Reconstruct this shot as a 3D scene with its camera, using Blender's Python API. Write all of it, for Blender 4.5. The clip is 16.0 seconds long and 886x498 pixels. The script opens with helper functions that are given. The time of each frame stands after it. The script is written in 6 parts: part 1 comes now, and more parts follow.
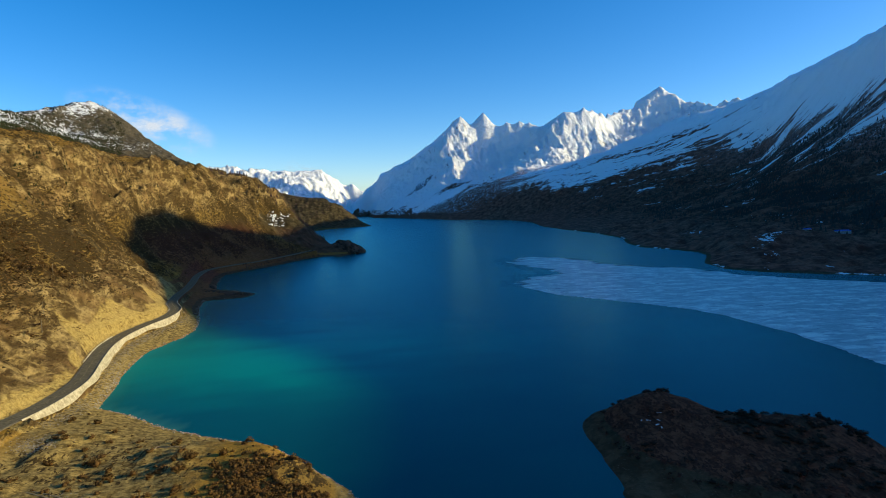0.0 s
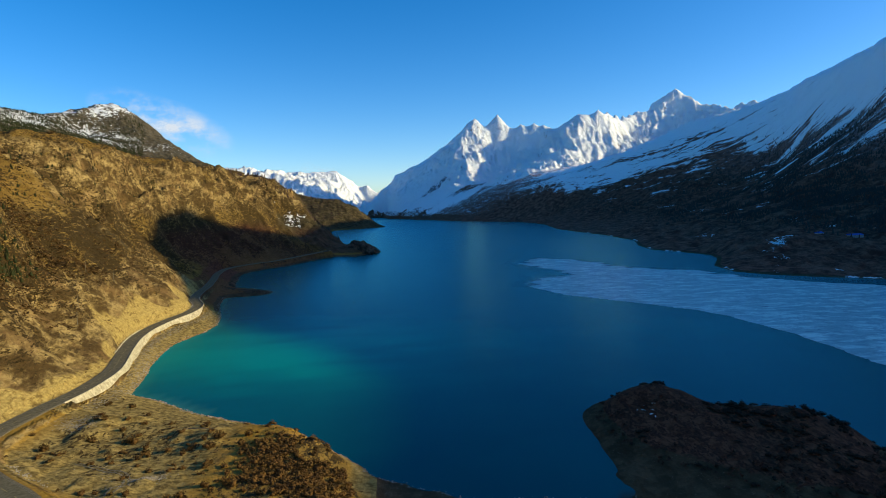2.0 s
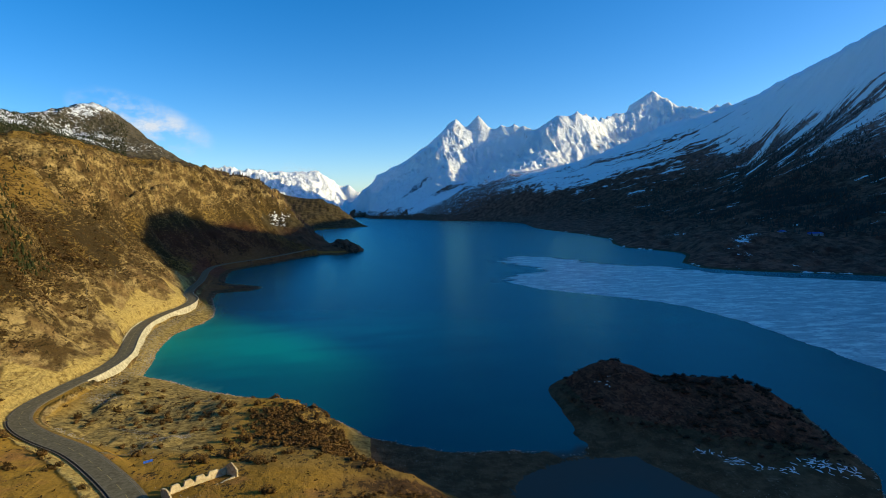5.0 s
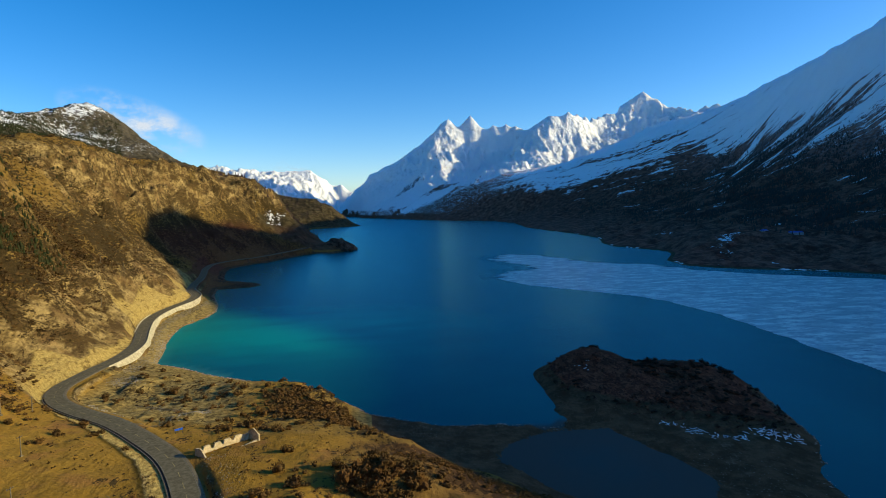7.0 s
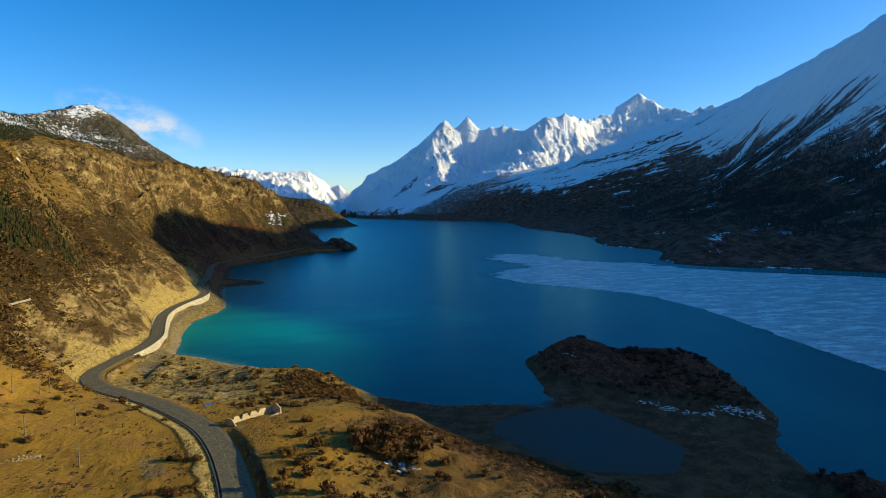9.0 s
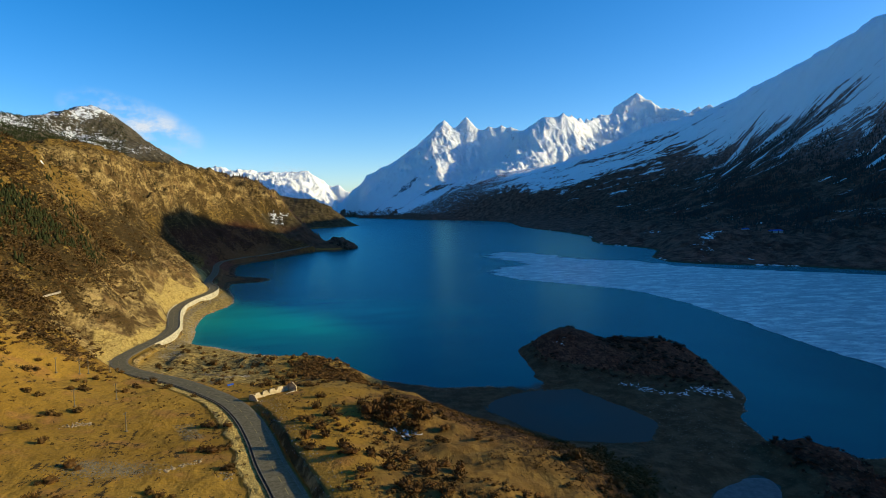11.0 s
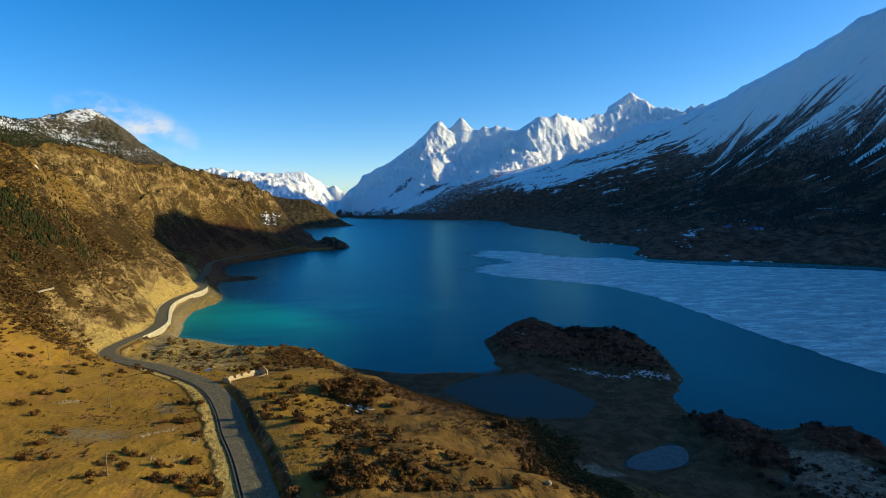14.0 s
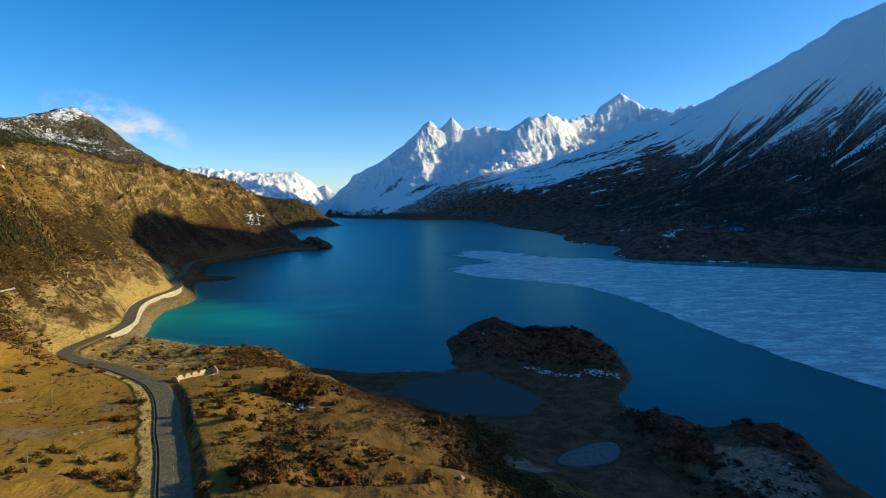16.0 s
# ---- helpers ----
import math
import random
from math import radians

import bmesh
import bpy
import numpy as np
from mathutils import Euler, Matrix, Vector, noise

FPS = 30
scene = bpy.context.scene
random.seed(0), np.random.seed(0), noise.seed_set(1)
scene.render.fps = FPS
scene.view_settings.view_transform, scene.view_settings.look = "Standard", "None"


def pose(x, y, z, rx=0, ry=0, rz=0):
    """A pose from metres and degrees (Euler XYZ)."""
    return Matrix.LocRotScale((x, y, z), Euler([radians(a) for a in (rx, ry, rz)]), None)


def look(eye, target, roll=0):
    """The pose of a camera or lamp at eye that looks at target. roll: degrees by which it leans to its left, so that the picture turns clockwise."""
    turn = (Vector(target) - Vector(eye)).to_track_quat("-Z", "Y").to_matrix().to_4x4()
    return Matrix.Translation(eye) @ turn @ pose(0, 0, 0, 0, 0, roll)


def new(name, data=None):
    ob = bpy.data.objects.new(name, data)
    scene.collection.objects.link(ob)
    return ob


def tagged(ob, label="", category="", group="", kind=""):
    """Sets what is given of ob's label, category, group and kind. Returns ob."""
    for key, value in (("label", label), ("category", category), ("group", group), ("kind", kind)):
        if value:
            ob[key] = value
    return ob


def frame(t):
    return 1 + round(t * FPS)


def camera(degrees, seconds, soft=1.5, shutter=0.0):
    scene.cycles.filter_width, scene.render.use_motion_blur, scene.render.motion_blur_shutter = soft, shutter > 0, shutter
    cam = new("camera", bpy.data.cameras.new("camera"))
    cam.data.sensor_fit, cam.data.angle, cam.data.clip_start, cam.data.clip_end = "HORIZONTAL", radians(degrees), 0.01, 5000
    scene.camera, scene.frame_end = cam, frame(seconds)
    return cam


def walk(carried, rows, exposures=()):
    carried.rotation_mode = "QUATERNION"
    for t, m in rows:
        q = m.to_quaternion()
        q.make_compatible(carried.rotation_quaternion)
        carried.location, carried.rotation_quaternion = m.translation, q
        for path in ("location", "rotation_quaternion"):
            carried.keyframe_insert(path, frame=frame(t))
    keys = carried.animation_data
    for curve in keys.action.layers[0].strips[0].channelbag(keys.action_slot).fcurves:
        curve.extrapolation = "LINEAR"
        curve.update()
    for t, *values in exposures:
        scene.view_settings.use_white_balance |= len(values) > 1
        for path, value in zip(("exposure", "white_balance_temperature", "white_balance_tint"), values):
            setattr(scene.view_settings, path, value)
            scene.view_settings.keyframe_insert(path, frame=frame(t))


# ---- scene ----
cam = camera(73.3, 16.0, soft=0.55)
PATH = [
    (0, (4.308, -3.692, 89.718), (4.547, -1.713, 89.562), -1.1),
    (0.5, (4.328, -7.261, 89.811), (4.543, -5.278, 89.657), -1.0),
    (1, (4.401, -11.123, 89.902), (4.588, -9.138, 89.751), -0.9),
    (1.5, (4.392, -15.471, 89.982), (4.578, -13.485, 89.832), -0.9),
    (2, (4.131, -20.388, 90.018), (4.324, -18.403, 89.868), -0.8),
    (2.5, (3.6, -25.728, 90.038), (3.8, -23.743, 89.89), -0.8),
    (3, (2.88, -31.316, 90.039), (3.087, -29.333, 89.89), -0.8),
    (3.5, (2.187, -36.979, 90.053), (2.411, -34.997, 89.903), -0.8),
    (6, (-1.831, -66.301, 89.794), (-1.564, -64.325, 89.641), -0.7),
    (6.5, (-2.894, -72.777, 89.838), (-2.619, -70.801, 89.684), -0.7),
    (7, (-4.007, -79.297, 89.943), (-3.726, -77.323, 89.79), -0.7),
    (7.5, (-5.244, -85.81, 90.075), (-4.959, -83.836, 89.922), -0.8),
    (8, (-6.349, -92.156, 90.156), (-6.061, -90.183, 90.003), -0.8),
    (8.5, (-7.452, -98.389, 90.246), (-7.163, -96.415, 90.093), -0.7),
    (9, (-8.469, -104.665, 90.28), (-8.179, -102.692, 90.128), -0.7),
    (11.5, (-12.092, -135.467, 90.229), (-11.798, -133.495, 90.075), -0.8),
    (12, (-10.944, -141.07, 90.127), (-10.651, -139.098, 89.972), -0.9),
    (12.5, (-8.633, -145.985, 90.039), (-8.343, -144.012, 89.885), -1.0),
    (13, (-5.446, -150.029, 89.984), (-5.16, -148.056, 89.831), -1.0),
    (13.5, (-1.679, -153.429, 89.983), (-1.386, -151.456, 89.83), -1.0),
    (14, (2.668, -156.337, 90.071), (2.966, -154.366, 89.917), -1.1),
    (14.5, (7.291, -158.841, 90.2), (7.599, -156.871, 90.046), -1.1),
    (15, (12.145, -160.981, 90.316), (12.458, -159.011, 90.161), -1.1),
    (15.5, (17.067, -162.6, 90.444), (17.383, -160.631, 90.289), -1.0),
    (16, (21.739, -163.799, 90.545), (22.06, -161.831, 90.39), -1.0),
]
walk(cam, [(t, look(eye, target, roll)) for t, eye, target, roll in PATH], [(0, 0.15), (16, 0.15)])

# ---- world, sun and exposure ----
SUN_ELEVATION, SUN_AZIMUTH = 17.0, -6.0      # degrees; azimuth from +x towards +y
world = bpy.data.worlds.new("world")
scene.world = world
world.use_nodes = True
wn = world.node_tree
wn.nodes.clear()
sky = wn.nodes.new("ShaderNodeTexSky")
sky.sky_type, sky.sun_disc = "NISHITA", False
sky.sun_elevation, sky.sun_rotation = radians(SUN_ELEVATION), radians(90 - SUN_AZIMUTH)
sky.altitude, sky.air_density, sky.dust_density, sky.ozone_density = 3200, 1.1, 8.0, 2.8
sky_bg, sky_out = wn.nodes.new("ShaderNodeBackground"), wn.nodes.new("ShaderNodeOutputWorld")
sky_bg.inputs["Strength"].default_value = 0.19
deepen = wn.nodes.new("ShaderNodeHueSaturation")
deepen.inputs["Hue"].default_value, deepen.inputs["Saturation"].default_value = 0.503, 1.36
wn.links.new(sky.outputs["Color"], deepen.inputs["Color"])
wn.links.new(deepen.outputs["Color"], sky_bg.inputs["Color"])
wn.links.new(sky_bg.outputs["Background"], sky_out.inputs["Surface"])
sun = new("sun", bpy.data.lights.new("sun", "SUN"))
sun.data.energy, sun.data.angle, sun.data.color = 5.0, radians(0.5), (1.0, 0.87, 0.50)
sun.matrix_world = look((0, 0, 0), (-math.cos(radians(SUN_AZIMUTH)) * math.cos(radians(SUN_ELEVATION)),
                                    -math.sin(radians(SUN_AZIMUTH)) * math.cos(radians(SUN_ELEVATION)),
                                    -math.sin(radians(SUN_ELEVATION))))


# ---- noise on arrays ----
def lattice(ix, iy, seed):
    h = (ix * 374761393 + iy * 668265263 + seed * 974634777) & 0xFFFFFFFF
    h = ((h ^ (h >> 13)) * 1274126177) & 0xFFFFFFFF
    return ((h ^ (h >> 16)) & 0xFFFF).astype(np.float32) / 32767.5 - 1


def value_noise(x, y, seed=0):
    """Smooth noise from -1 to 1 at the places x, y."""
    x0, y0 = np.floor(x), np.floor(y)
    fx, fy = (x - x0).astype(np.float32), (y - y0).astype(np.float32)
    fx, fy = fx * fx * fx * (fx * (fx * 6 - 15) + 10), fy * fy * fy * (fy * (fy * 6 - 15) + 10)
    ix, iy = x0.astype(np.int64), y0.astype(np.int64)
    a, b = lattice(ix, iy, seed), lattice(ix + 1, iy, seed)
    c, d = lattice(ix, iy + 1, seed), lattice(ix + 1, iy + 1, seed)
    return a + (b - a) * fx + (c - a) * fy + (a - b - c + d) * fx * fy


def fbm(x, y, octaves=4, seed=0, gain=0.5):
    out, amp = 0, 1.0
    for k in range(octaves):
        out = out + amp * value_noise(x * 2.03**k + 17.3 * k, y * 2.03**k - 9.1 * k, seed + k)
        amp *= gain
    return out


def ridged(x, y, octaves=4, seed=0, gain=0.5):
    """Noise with sharp crests, about -1 to 1."""
    out, amp, top = 0, 1.0, 0
    for k in range(octaves):
        out = out + amp * (1 - 2 * np.abs(value_noise(x * 2.1**k + 31.7 * k, y * 2.1**k + 5.9 * k, seed + k)))
        top, amp = top + amp, amp * gain
    return out / top


def smooth(a, b, v):
    s = np.clip((v - a) / (b - a), 0, 1)
    return s * s * (3 - 2 * s)


# ---- the plan: lines of the land ----
HUB = (0.0, -250.0)
SHORE_LEFT = [(-150, 4400), (-190, 3500), (-110, 2700), (13, 2435), (-74, 2312), (-134, 2241), (-169, 2163), (-215, 1900), (-165, 1500),
              (-104, 1262), (-62, 1215), (-22, 1166), (-30, 1080), (-51, 1026), (-93, 1040), (-119, 966), (-143, 896), (-168, 857),
              (-186, 802), (-183, 754), (-172, 690), (-166, 666), (-141, 650), (-116, 621), (-122, 596), (-137, 589), (-154, 583),
              (-147, 536), (-131, 477), (-125, 444), (-126, 420), (-132, 398), (-136, 379), (-134, 353), (-130, 326), (-125, 304),
              (-120, 276), (-102, 264), (-81, 245), (-58, 231), (-36, 219), (-22, 202)]
SHORE_NEAR = [(-22, 202), (-9, 185), (-3, 175), (9, 167), (20, 160), (34, 153), (52, 152), (63, 150), (71, 144), (77, 149), (80, 166), (83, 192), (84, 211),
              (92, 228), (106, 236), (126, 230), (150, 208), (178, 188), (181, 172), (172, 142), (166, 122), (160, 109), (152, 97), (143, 86), (139, 65),
              (152, 52), (165, 46), (178, 43), (184, 26), (181, 12), (177, -1), (176, -14), (184, -60), (215, -130), (260, -240)]
SHORE_RIGHT = [(760, 330), (640, 500), (576, 573), (498, 624), (465, 650), (443, 688), (456, 759), (520, 860), (539, 913), (523, 980), (499, 1044),
               (519, 1150), (580, 1312), (599, 1547), (590, 1765), (592, 1989), (674, 2444), (646, 2807), (402, 3062), (192, 3575), (20, 4050), (-94, 4290)]
POND = [(45, 121), (58, 144), (70, 141), (77, 146), (93, 140), (104, 112), (109, 90), (97, 74), (83, 75), (64, 81), (52, 101)]
POND_SMALL = [(90, 28), (100, 35), (118, 42), (119, 34), (113, 25), (101, 22)]
ROAD = [(-95, 1040, 12), (-125, 985, 9.5), (-160, 890, 9), (-186, 845, 9), (-207, 800, 8), (-203, 735, 8), (-192, 680, 8.5), (-180, 616, 9), (-174, 566, 9), (-166, 524, 9), (-152, 488, 9),
        (-149, 455, 9), (-154, 428, 8.6), (-157, 400, 8.2), (-155, 370, 8), (-147, 335, 8), (-137, 298, 8), (-133, 272, 9), (-132, 248, 10),
        (-133, 229, 11), (-133, 210, 12), (-132, 192, 13), (-127, 176, 13.8), (-119, 164, 14.2), (-107, 152, 14.6), (-91, 138, 15.2), (-75, 119, 16.2),
        (-60, 98, 17.2), (-50, 77, 18.2), (-42, 54, 19.2), (-36, 33, 20.2), (-29, 12, 21.2), (-23, -9, 22.2), (-12, -50, 24), (-2, -100, 25.5), (6, -170, 27), (12, -260, 28)]
# terrace, island and knolls by the near shore
NEAR_LAND = [(-38, 114, 15.5), (-51, 100, 17), (-13, 178, 5.0), (-40, 214, 4.6), (-33, 205, 6), (-21, 190, 6), (-75, 150, 9), (-60, 175, 7), (-90, 190, 6.5),
             (-95, 225, 4.5), (-105, 250, 3), (-60, 212, 5), (-22, 140, 11), (3, 104, 12.4), (17, 88, 13.6), (1, 74, 19.0), (39, 66, 12.7), (50, 50, 12.7),
             (61, 40, 10.4), (71, 33, 7), (3, 58, 13.6), (14, 52, 14), (49, 26, 14.2), (76, 23, 2.5), (11, -12, 22), (49, -16, 18.3), (72, -20, 9)]
MEADOW = [(-83, 62, 20.5), (-55, 33, 21), (-59, -4, 24.5), (-100, 100, 20), (-96, 90, 21), (-110, 130, 18.5), (-130, 120, 24), (-120, 60, 26), (-95, 0, 28),
          (-30, 100, 17.4), (-12, 40, 20), (-60, -60, 30), (20, -60, 28), (-120, -60, 36), (40, -160, 34), (-80, -200, 40)]
BANK = [(-45, 92, 18.4), (-41.5, 84, 19.4), (-34.5, 62, 21.2), (-28, 38, 22.3), (-21, 14, 23.4), (-15, -8, 24.4), (-3, -44, 26), (6, -90, 27.2)]
FLAT = [(-7, 163, 1.4), (-3, 147, 1.8), (2, 138, 2.0), (10, 130, 2.0), (18, 122, 2.0), (3, 151, 1.0), (9, 142, 1.2), (16, 134, 1.2), (-13, 160, 5.5), (-10, 146, 8), (-4, 132, 10), (4, 124, 10.5), (12, 115, 11), (0, 168, 0.7), (22, 148, 0.8), (34, 138, 0.9), (30, 112, 1.2), (48, 90, 1.2), (72, 70, 1.3), (92, 62, 1.2), (115, 78, 1.3), (122, 96, 1.3), (110, 120, 1.3), (90, 156, 1.0),
        (133, 75, 1.3), (128, 52, 1.6), (88, 45, 1.6), (104, 48, 1.5), (84, 30, 2), (100, 14, 2.2), (122, 20, 3.2), (150, 30, 1.8), (158, 10, 2.2), (160, 38, 1.2), (120, -10, 3), (150, -20, 3)]
ISLAND = [(80, 163, 1.2), (93, 151, 1.6), (105, 137, 1.6), (128, 122, 1.6), (149, 110, 1.6), (92, 216, 4), (99, 214, 10), (106, 217, 13), (117, 218, 13.5), (125, 210, 13), (130, 198, 10.6),
          (139, 191, 12), (151, 187, 12.2), (160, 183, 11.8), (168, 172, 9), (161, 142, 7.0), (158, 126, 5), (156, 117, 3.4), (92, 185, 5), (104, 172, 6), (118, 158, 6), (134, 142, 5.5), (148, 128, 4.5), (112, 192, 11), (135, 168, 8.5)]
KNOLLS = [(133, 55, 5.2), (140, 51, 7.0), (143, 38, 7.4), (143, 27, 6.4), (138, 12, 5.2), (129, 42, 3.2), (168, 37, 5), (173, 25, 8.4), (178, 17, 7), (180, 10, 3), (170, 0, 4)]
# left hillside
SPIT = [(-160, 625, 4), (-148, 622, 2.4), (-136, 612, 2.0), (-126, 612, 2.6), (-120, 615, 1.2)]
HILL_FOOT = [(-155, 283, 14), (-170, 330, 27), (-186, 318, 35), (-180, 402, 28), (-172, 440, 22), (-162, 459, 18), (-178, 500, 19), (-190, 540, 22), (-158, 203, 22), (-150, 240, 20), (-163, 190, 43),
             (-200, 391, 54), (-213, 392, 56), (-205, 360, 56), (-165, 281, 32), (-182, 226, 58), (-200, 263, 80), (-137, 137, 30), (-150, 90, 40), (-170, 20, 55), (-200, -80, 75), (-230, -220, 100)]
HILL_FACE = [(-216, 299, 106), (-233, 335, 131), (-278, 501, 101), (-301, 500, 126), (-271, 484, 118), (-295, 653, 78), (-285, 670, 71), (-272, 683, 66), (-263, 744, 43), (-240, 640, 40), (-230, 560, 52),
             (-276, 904, 82), (-268, 944, 108), (-235, 951, 64), (-312, 867, 109), (-271, 1100, 104), (-225, 780, 20), (-215, 870, 25), (-205, 900, 30), (-194, 1140, 48), (-162, 1216, 88), (-138, 1172, 62), (-114, 1168, 42), (-175, 1000, 35), (-150, 1050, 32), (-92, 1120, 14), (-62, 1085, 13), (-45, 1100, 17), (-40, 1135, 17), (-78, 1150, 10)]
HILL_BROW = [(-290, 380, 138), (-330, 514, 144), (-317, 524, 142), (-305, 552, 142), (-298, 598, 143), (-304, 690, 143), (-313, 795, 143), (-342, 860, 147), (-305, 905, 141), (-274, 1014, 138), (-236, 1105, 118), (-199, 1232, 113), (-181, 1310, 108)]
HILL_BACK = [(-420, 560, 146), (-400, 660, 148), (-440, 760, 154), (-450, 800, 156), (-420, 1000, 162), (-340, 1250, 148), (-617, 1044, 208), (-584, 1172, 216), (-540, 1298, 194), (-509, 1415, 193), (-493, 1577, 190), (-807, 1718, 292), (-825, 1443, 285), (-650, 750, 230), (-600, 400, 260), (-560, 100, 290), (-520, -200, 300)]
HILL_CREST = [(-1100, 1200, 330), (-940, 1665, 346), (-921, 1897, 384), (-940, 2080, 425), (-955, 2177, 454), (-927, 2221, 452), (-837, 2148, 390), (-725, 2081, 325), (-616, 2010, 243), (-485, 1838, 201), (-367, 1659, 159), (-277, 1574, 127), (-205, 1450, 98)]
CAPE_FAR = [(-600, 2600, 200), (-435, 2561, 154), (-296, 2570, 126), (-184, 2540, 120), (-110, 2494, 90), (-55, 2475, 36), (-300, 2380, 70), (-200, 2350, 55), (-110, 2400, 45)]
# right-hand mountain
RIGHT_FOOT = [(620, 852, 25), (754, 863, 30), (667, 1178, 11), (640, 760, 12), (560, 760, 8), (911, 814, 42), (930, 1067, 57), (925, 1256, 56), (889, 1456, 38), (881, 1798, 24), (845, 2245, 20), (800, 2700, 35), (620, 2950, 20)]
RIGHT_FACE = [(1187, 1200, 136), (1319, 1281, 199), (1250, 1968, 127), (1428, 2040, 225), (1191, 1100, 150), (1399, 1316, 310), (1445, 1520, 440), (1509, 1751, 350), (1100, 700, 90), (1200, 400, 140), (1150, 0, 120)]
# south of y 1250 the crest is unseen; its heights shape the mountain's shadow
RIGHT_CREST = [(1700, -700, 430), (1600, -350, 480), (1560, -50, 478), (1560, -20, 480), (1560, 0, 485), (1560, 30, 484), (1560, 60, 474), (1560, 120, 466), (1560, 190, 468), (1560, 245, 498), (1560, 330, 528), (1560, 420, 562), (1560, 490, 626), (1560, 560, 643), (1560, 640, 649), (1560, 718, 654), (1560, 742, 612), (1560, 772, 566), (1560, 800, 545), (1560, 900, 538), (1560, 990, 540), (1565, 1100, 560), (1570, 1250, 610), (1603, 1537, 632), (1634, 1713, 630), (1659, 1890, 600), (1682, 2127, 578), (1679, 2376, 542), (1689, 2608, 528), (1679, 2847, 520), (1603, 3002, 504),
               (1386, 2886, 390), (1216, 2852, 329), (1083, 2903, 271), (888, 2967, 211), (737, 3110, 150), (540, 3251, 112), (240, 3587, 42), (60, 3890, 40)]
RIGHT_BACK = [(2300, -300, 300), (2300, 600, 400), (2400, 1600, 500), (2500, 2500, 450), (2100, 3200, 420)]
# snow peaks and the far range
PEAKS = [(-124, 4394, 80), (89, 4394, 308), (301, 4385, 411), (513, 4365, 556), (619, 4351, 672), (674, 4343, 713), (744, 4332, 650), (836, 4315, 737), (909, 4301, 650), (1093, 4258, 668),
         (1253, 4215, 602), (1293, 4203, 645), (1391, 4172, 712), (1525, 4126, 742), (1788, 4347, 735), (1944, 4499, 776), (2125, 4583, 858), (2215, 4570, 905), (2305, 4553, 972), (2370, 4520, 905), (2422, 4492, 869), (2559, 4302, 753), (2900, 4000, 700)]
PEAK_FACES = [(604, 4252, 606), (558, 4138, 473), (552, 3987, 324), (556, 3805, 203), (792, 4252, 540), (892, 4223, 488), (956, 4137, 398), (797, 4068, 320), (691, 3884, 236), (285, 4185, 297), (81, 4144, 157), (342, 3930, 170), (186, 3891, 96),
              (1078, 4200, 545), (1107, 4152, 455), (973, 4082, 390)]
PEAK_SHOULDERS = [(640, 4349, 688), (700, 4341, 690), (720, 4338, 668), (806, 4322, 702), (784, 4326, 678), (862, 4311, 710), (884, 4306, 682), (2270, 4560, 945), (2338, 4540, 946), (1160, 4242, 650), (1205, 4230, 628)]
PEAK_SPURS = [(1325, 4036, 612), (1258, 3952, 500), (1141, 3831, 395), (928, 3764, 322), (756, 3669, 255), (589, 3547, 177), (1529, 4018, 535), (1591, 3940, 440), (1477, 3824, 345), (1321, 3721, 300),
              (1629, 3850, 410), (1700, 4100, 560), (2084, 4492, 785), (1925, 4343, 660), (1809, 4230, 565), (1760, 4150, 540), (2239, 4417, 775), (2115, 4256, 640), (2348, 4305, 735), (1850, 3950, 480), (2100, 4000, 500)]
FAR_RANGE = [(-1970, 4463, 391), (-1348, 4712, 354), (-1118, 4748, 347), (-998, 4774, 341), (-832, 4804, 360), (-662, 4830, 365), (-510, 4848, 354), (-377, 4859, 362), (-245, 4867, 289), (-133, 4872, 237), (-20, 4873, 170)]
FAR_FOOT = [(-1500, 3700, 60), (-900, 3800, 60), (-500, 3900, 60), (-250, 4200, 60), (-150, 4480, 100)]


def along(points, step):
    """The points of a polyline, with more between them where they lie over step apart as seen from the hub."""
    out = []
    for a, b in zip(points, points[1:]):
        a, b = np.array(a, float), np.array(b, float)
        far = np.hypot(*((a + b)[:2] / 2 - HUB))
        n = max(1, int(np.hypot(*(b - a)[:2]) / far / step))
        out += [a + (b - a) * k / n for k in range(n)]
    return out + [np.array(points[-1], float)]


def seen_from_hub(x, y):
    dx, dy = np.asarray(x, float) - HUB[0], np.asarray(y, float) - HUB[1]
    return np.arctan2(dx, dy), np.log(np.hypot(dx, dy))


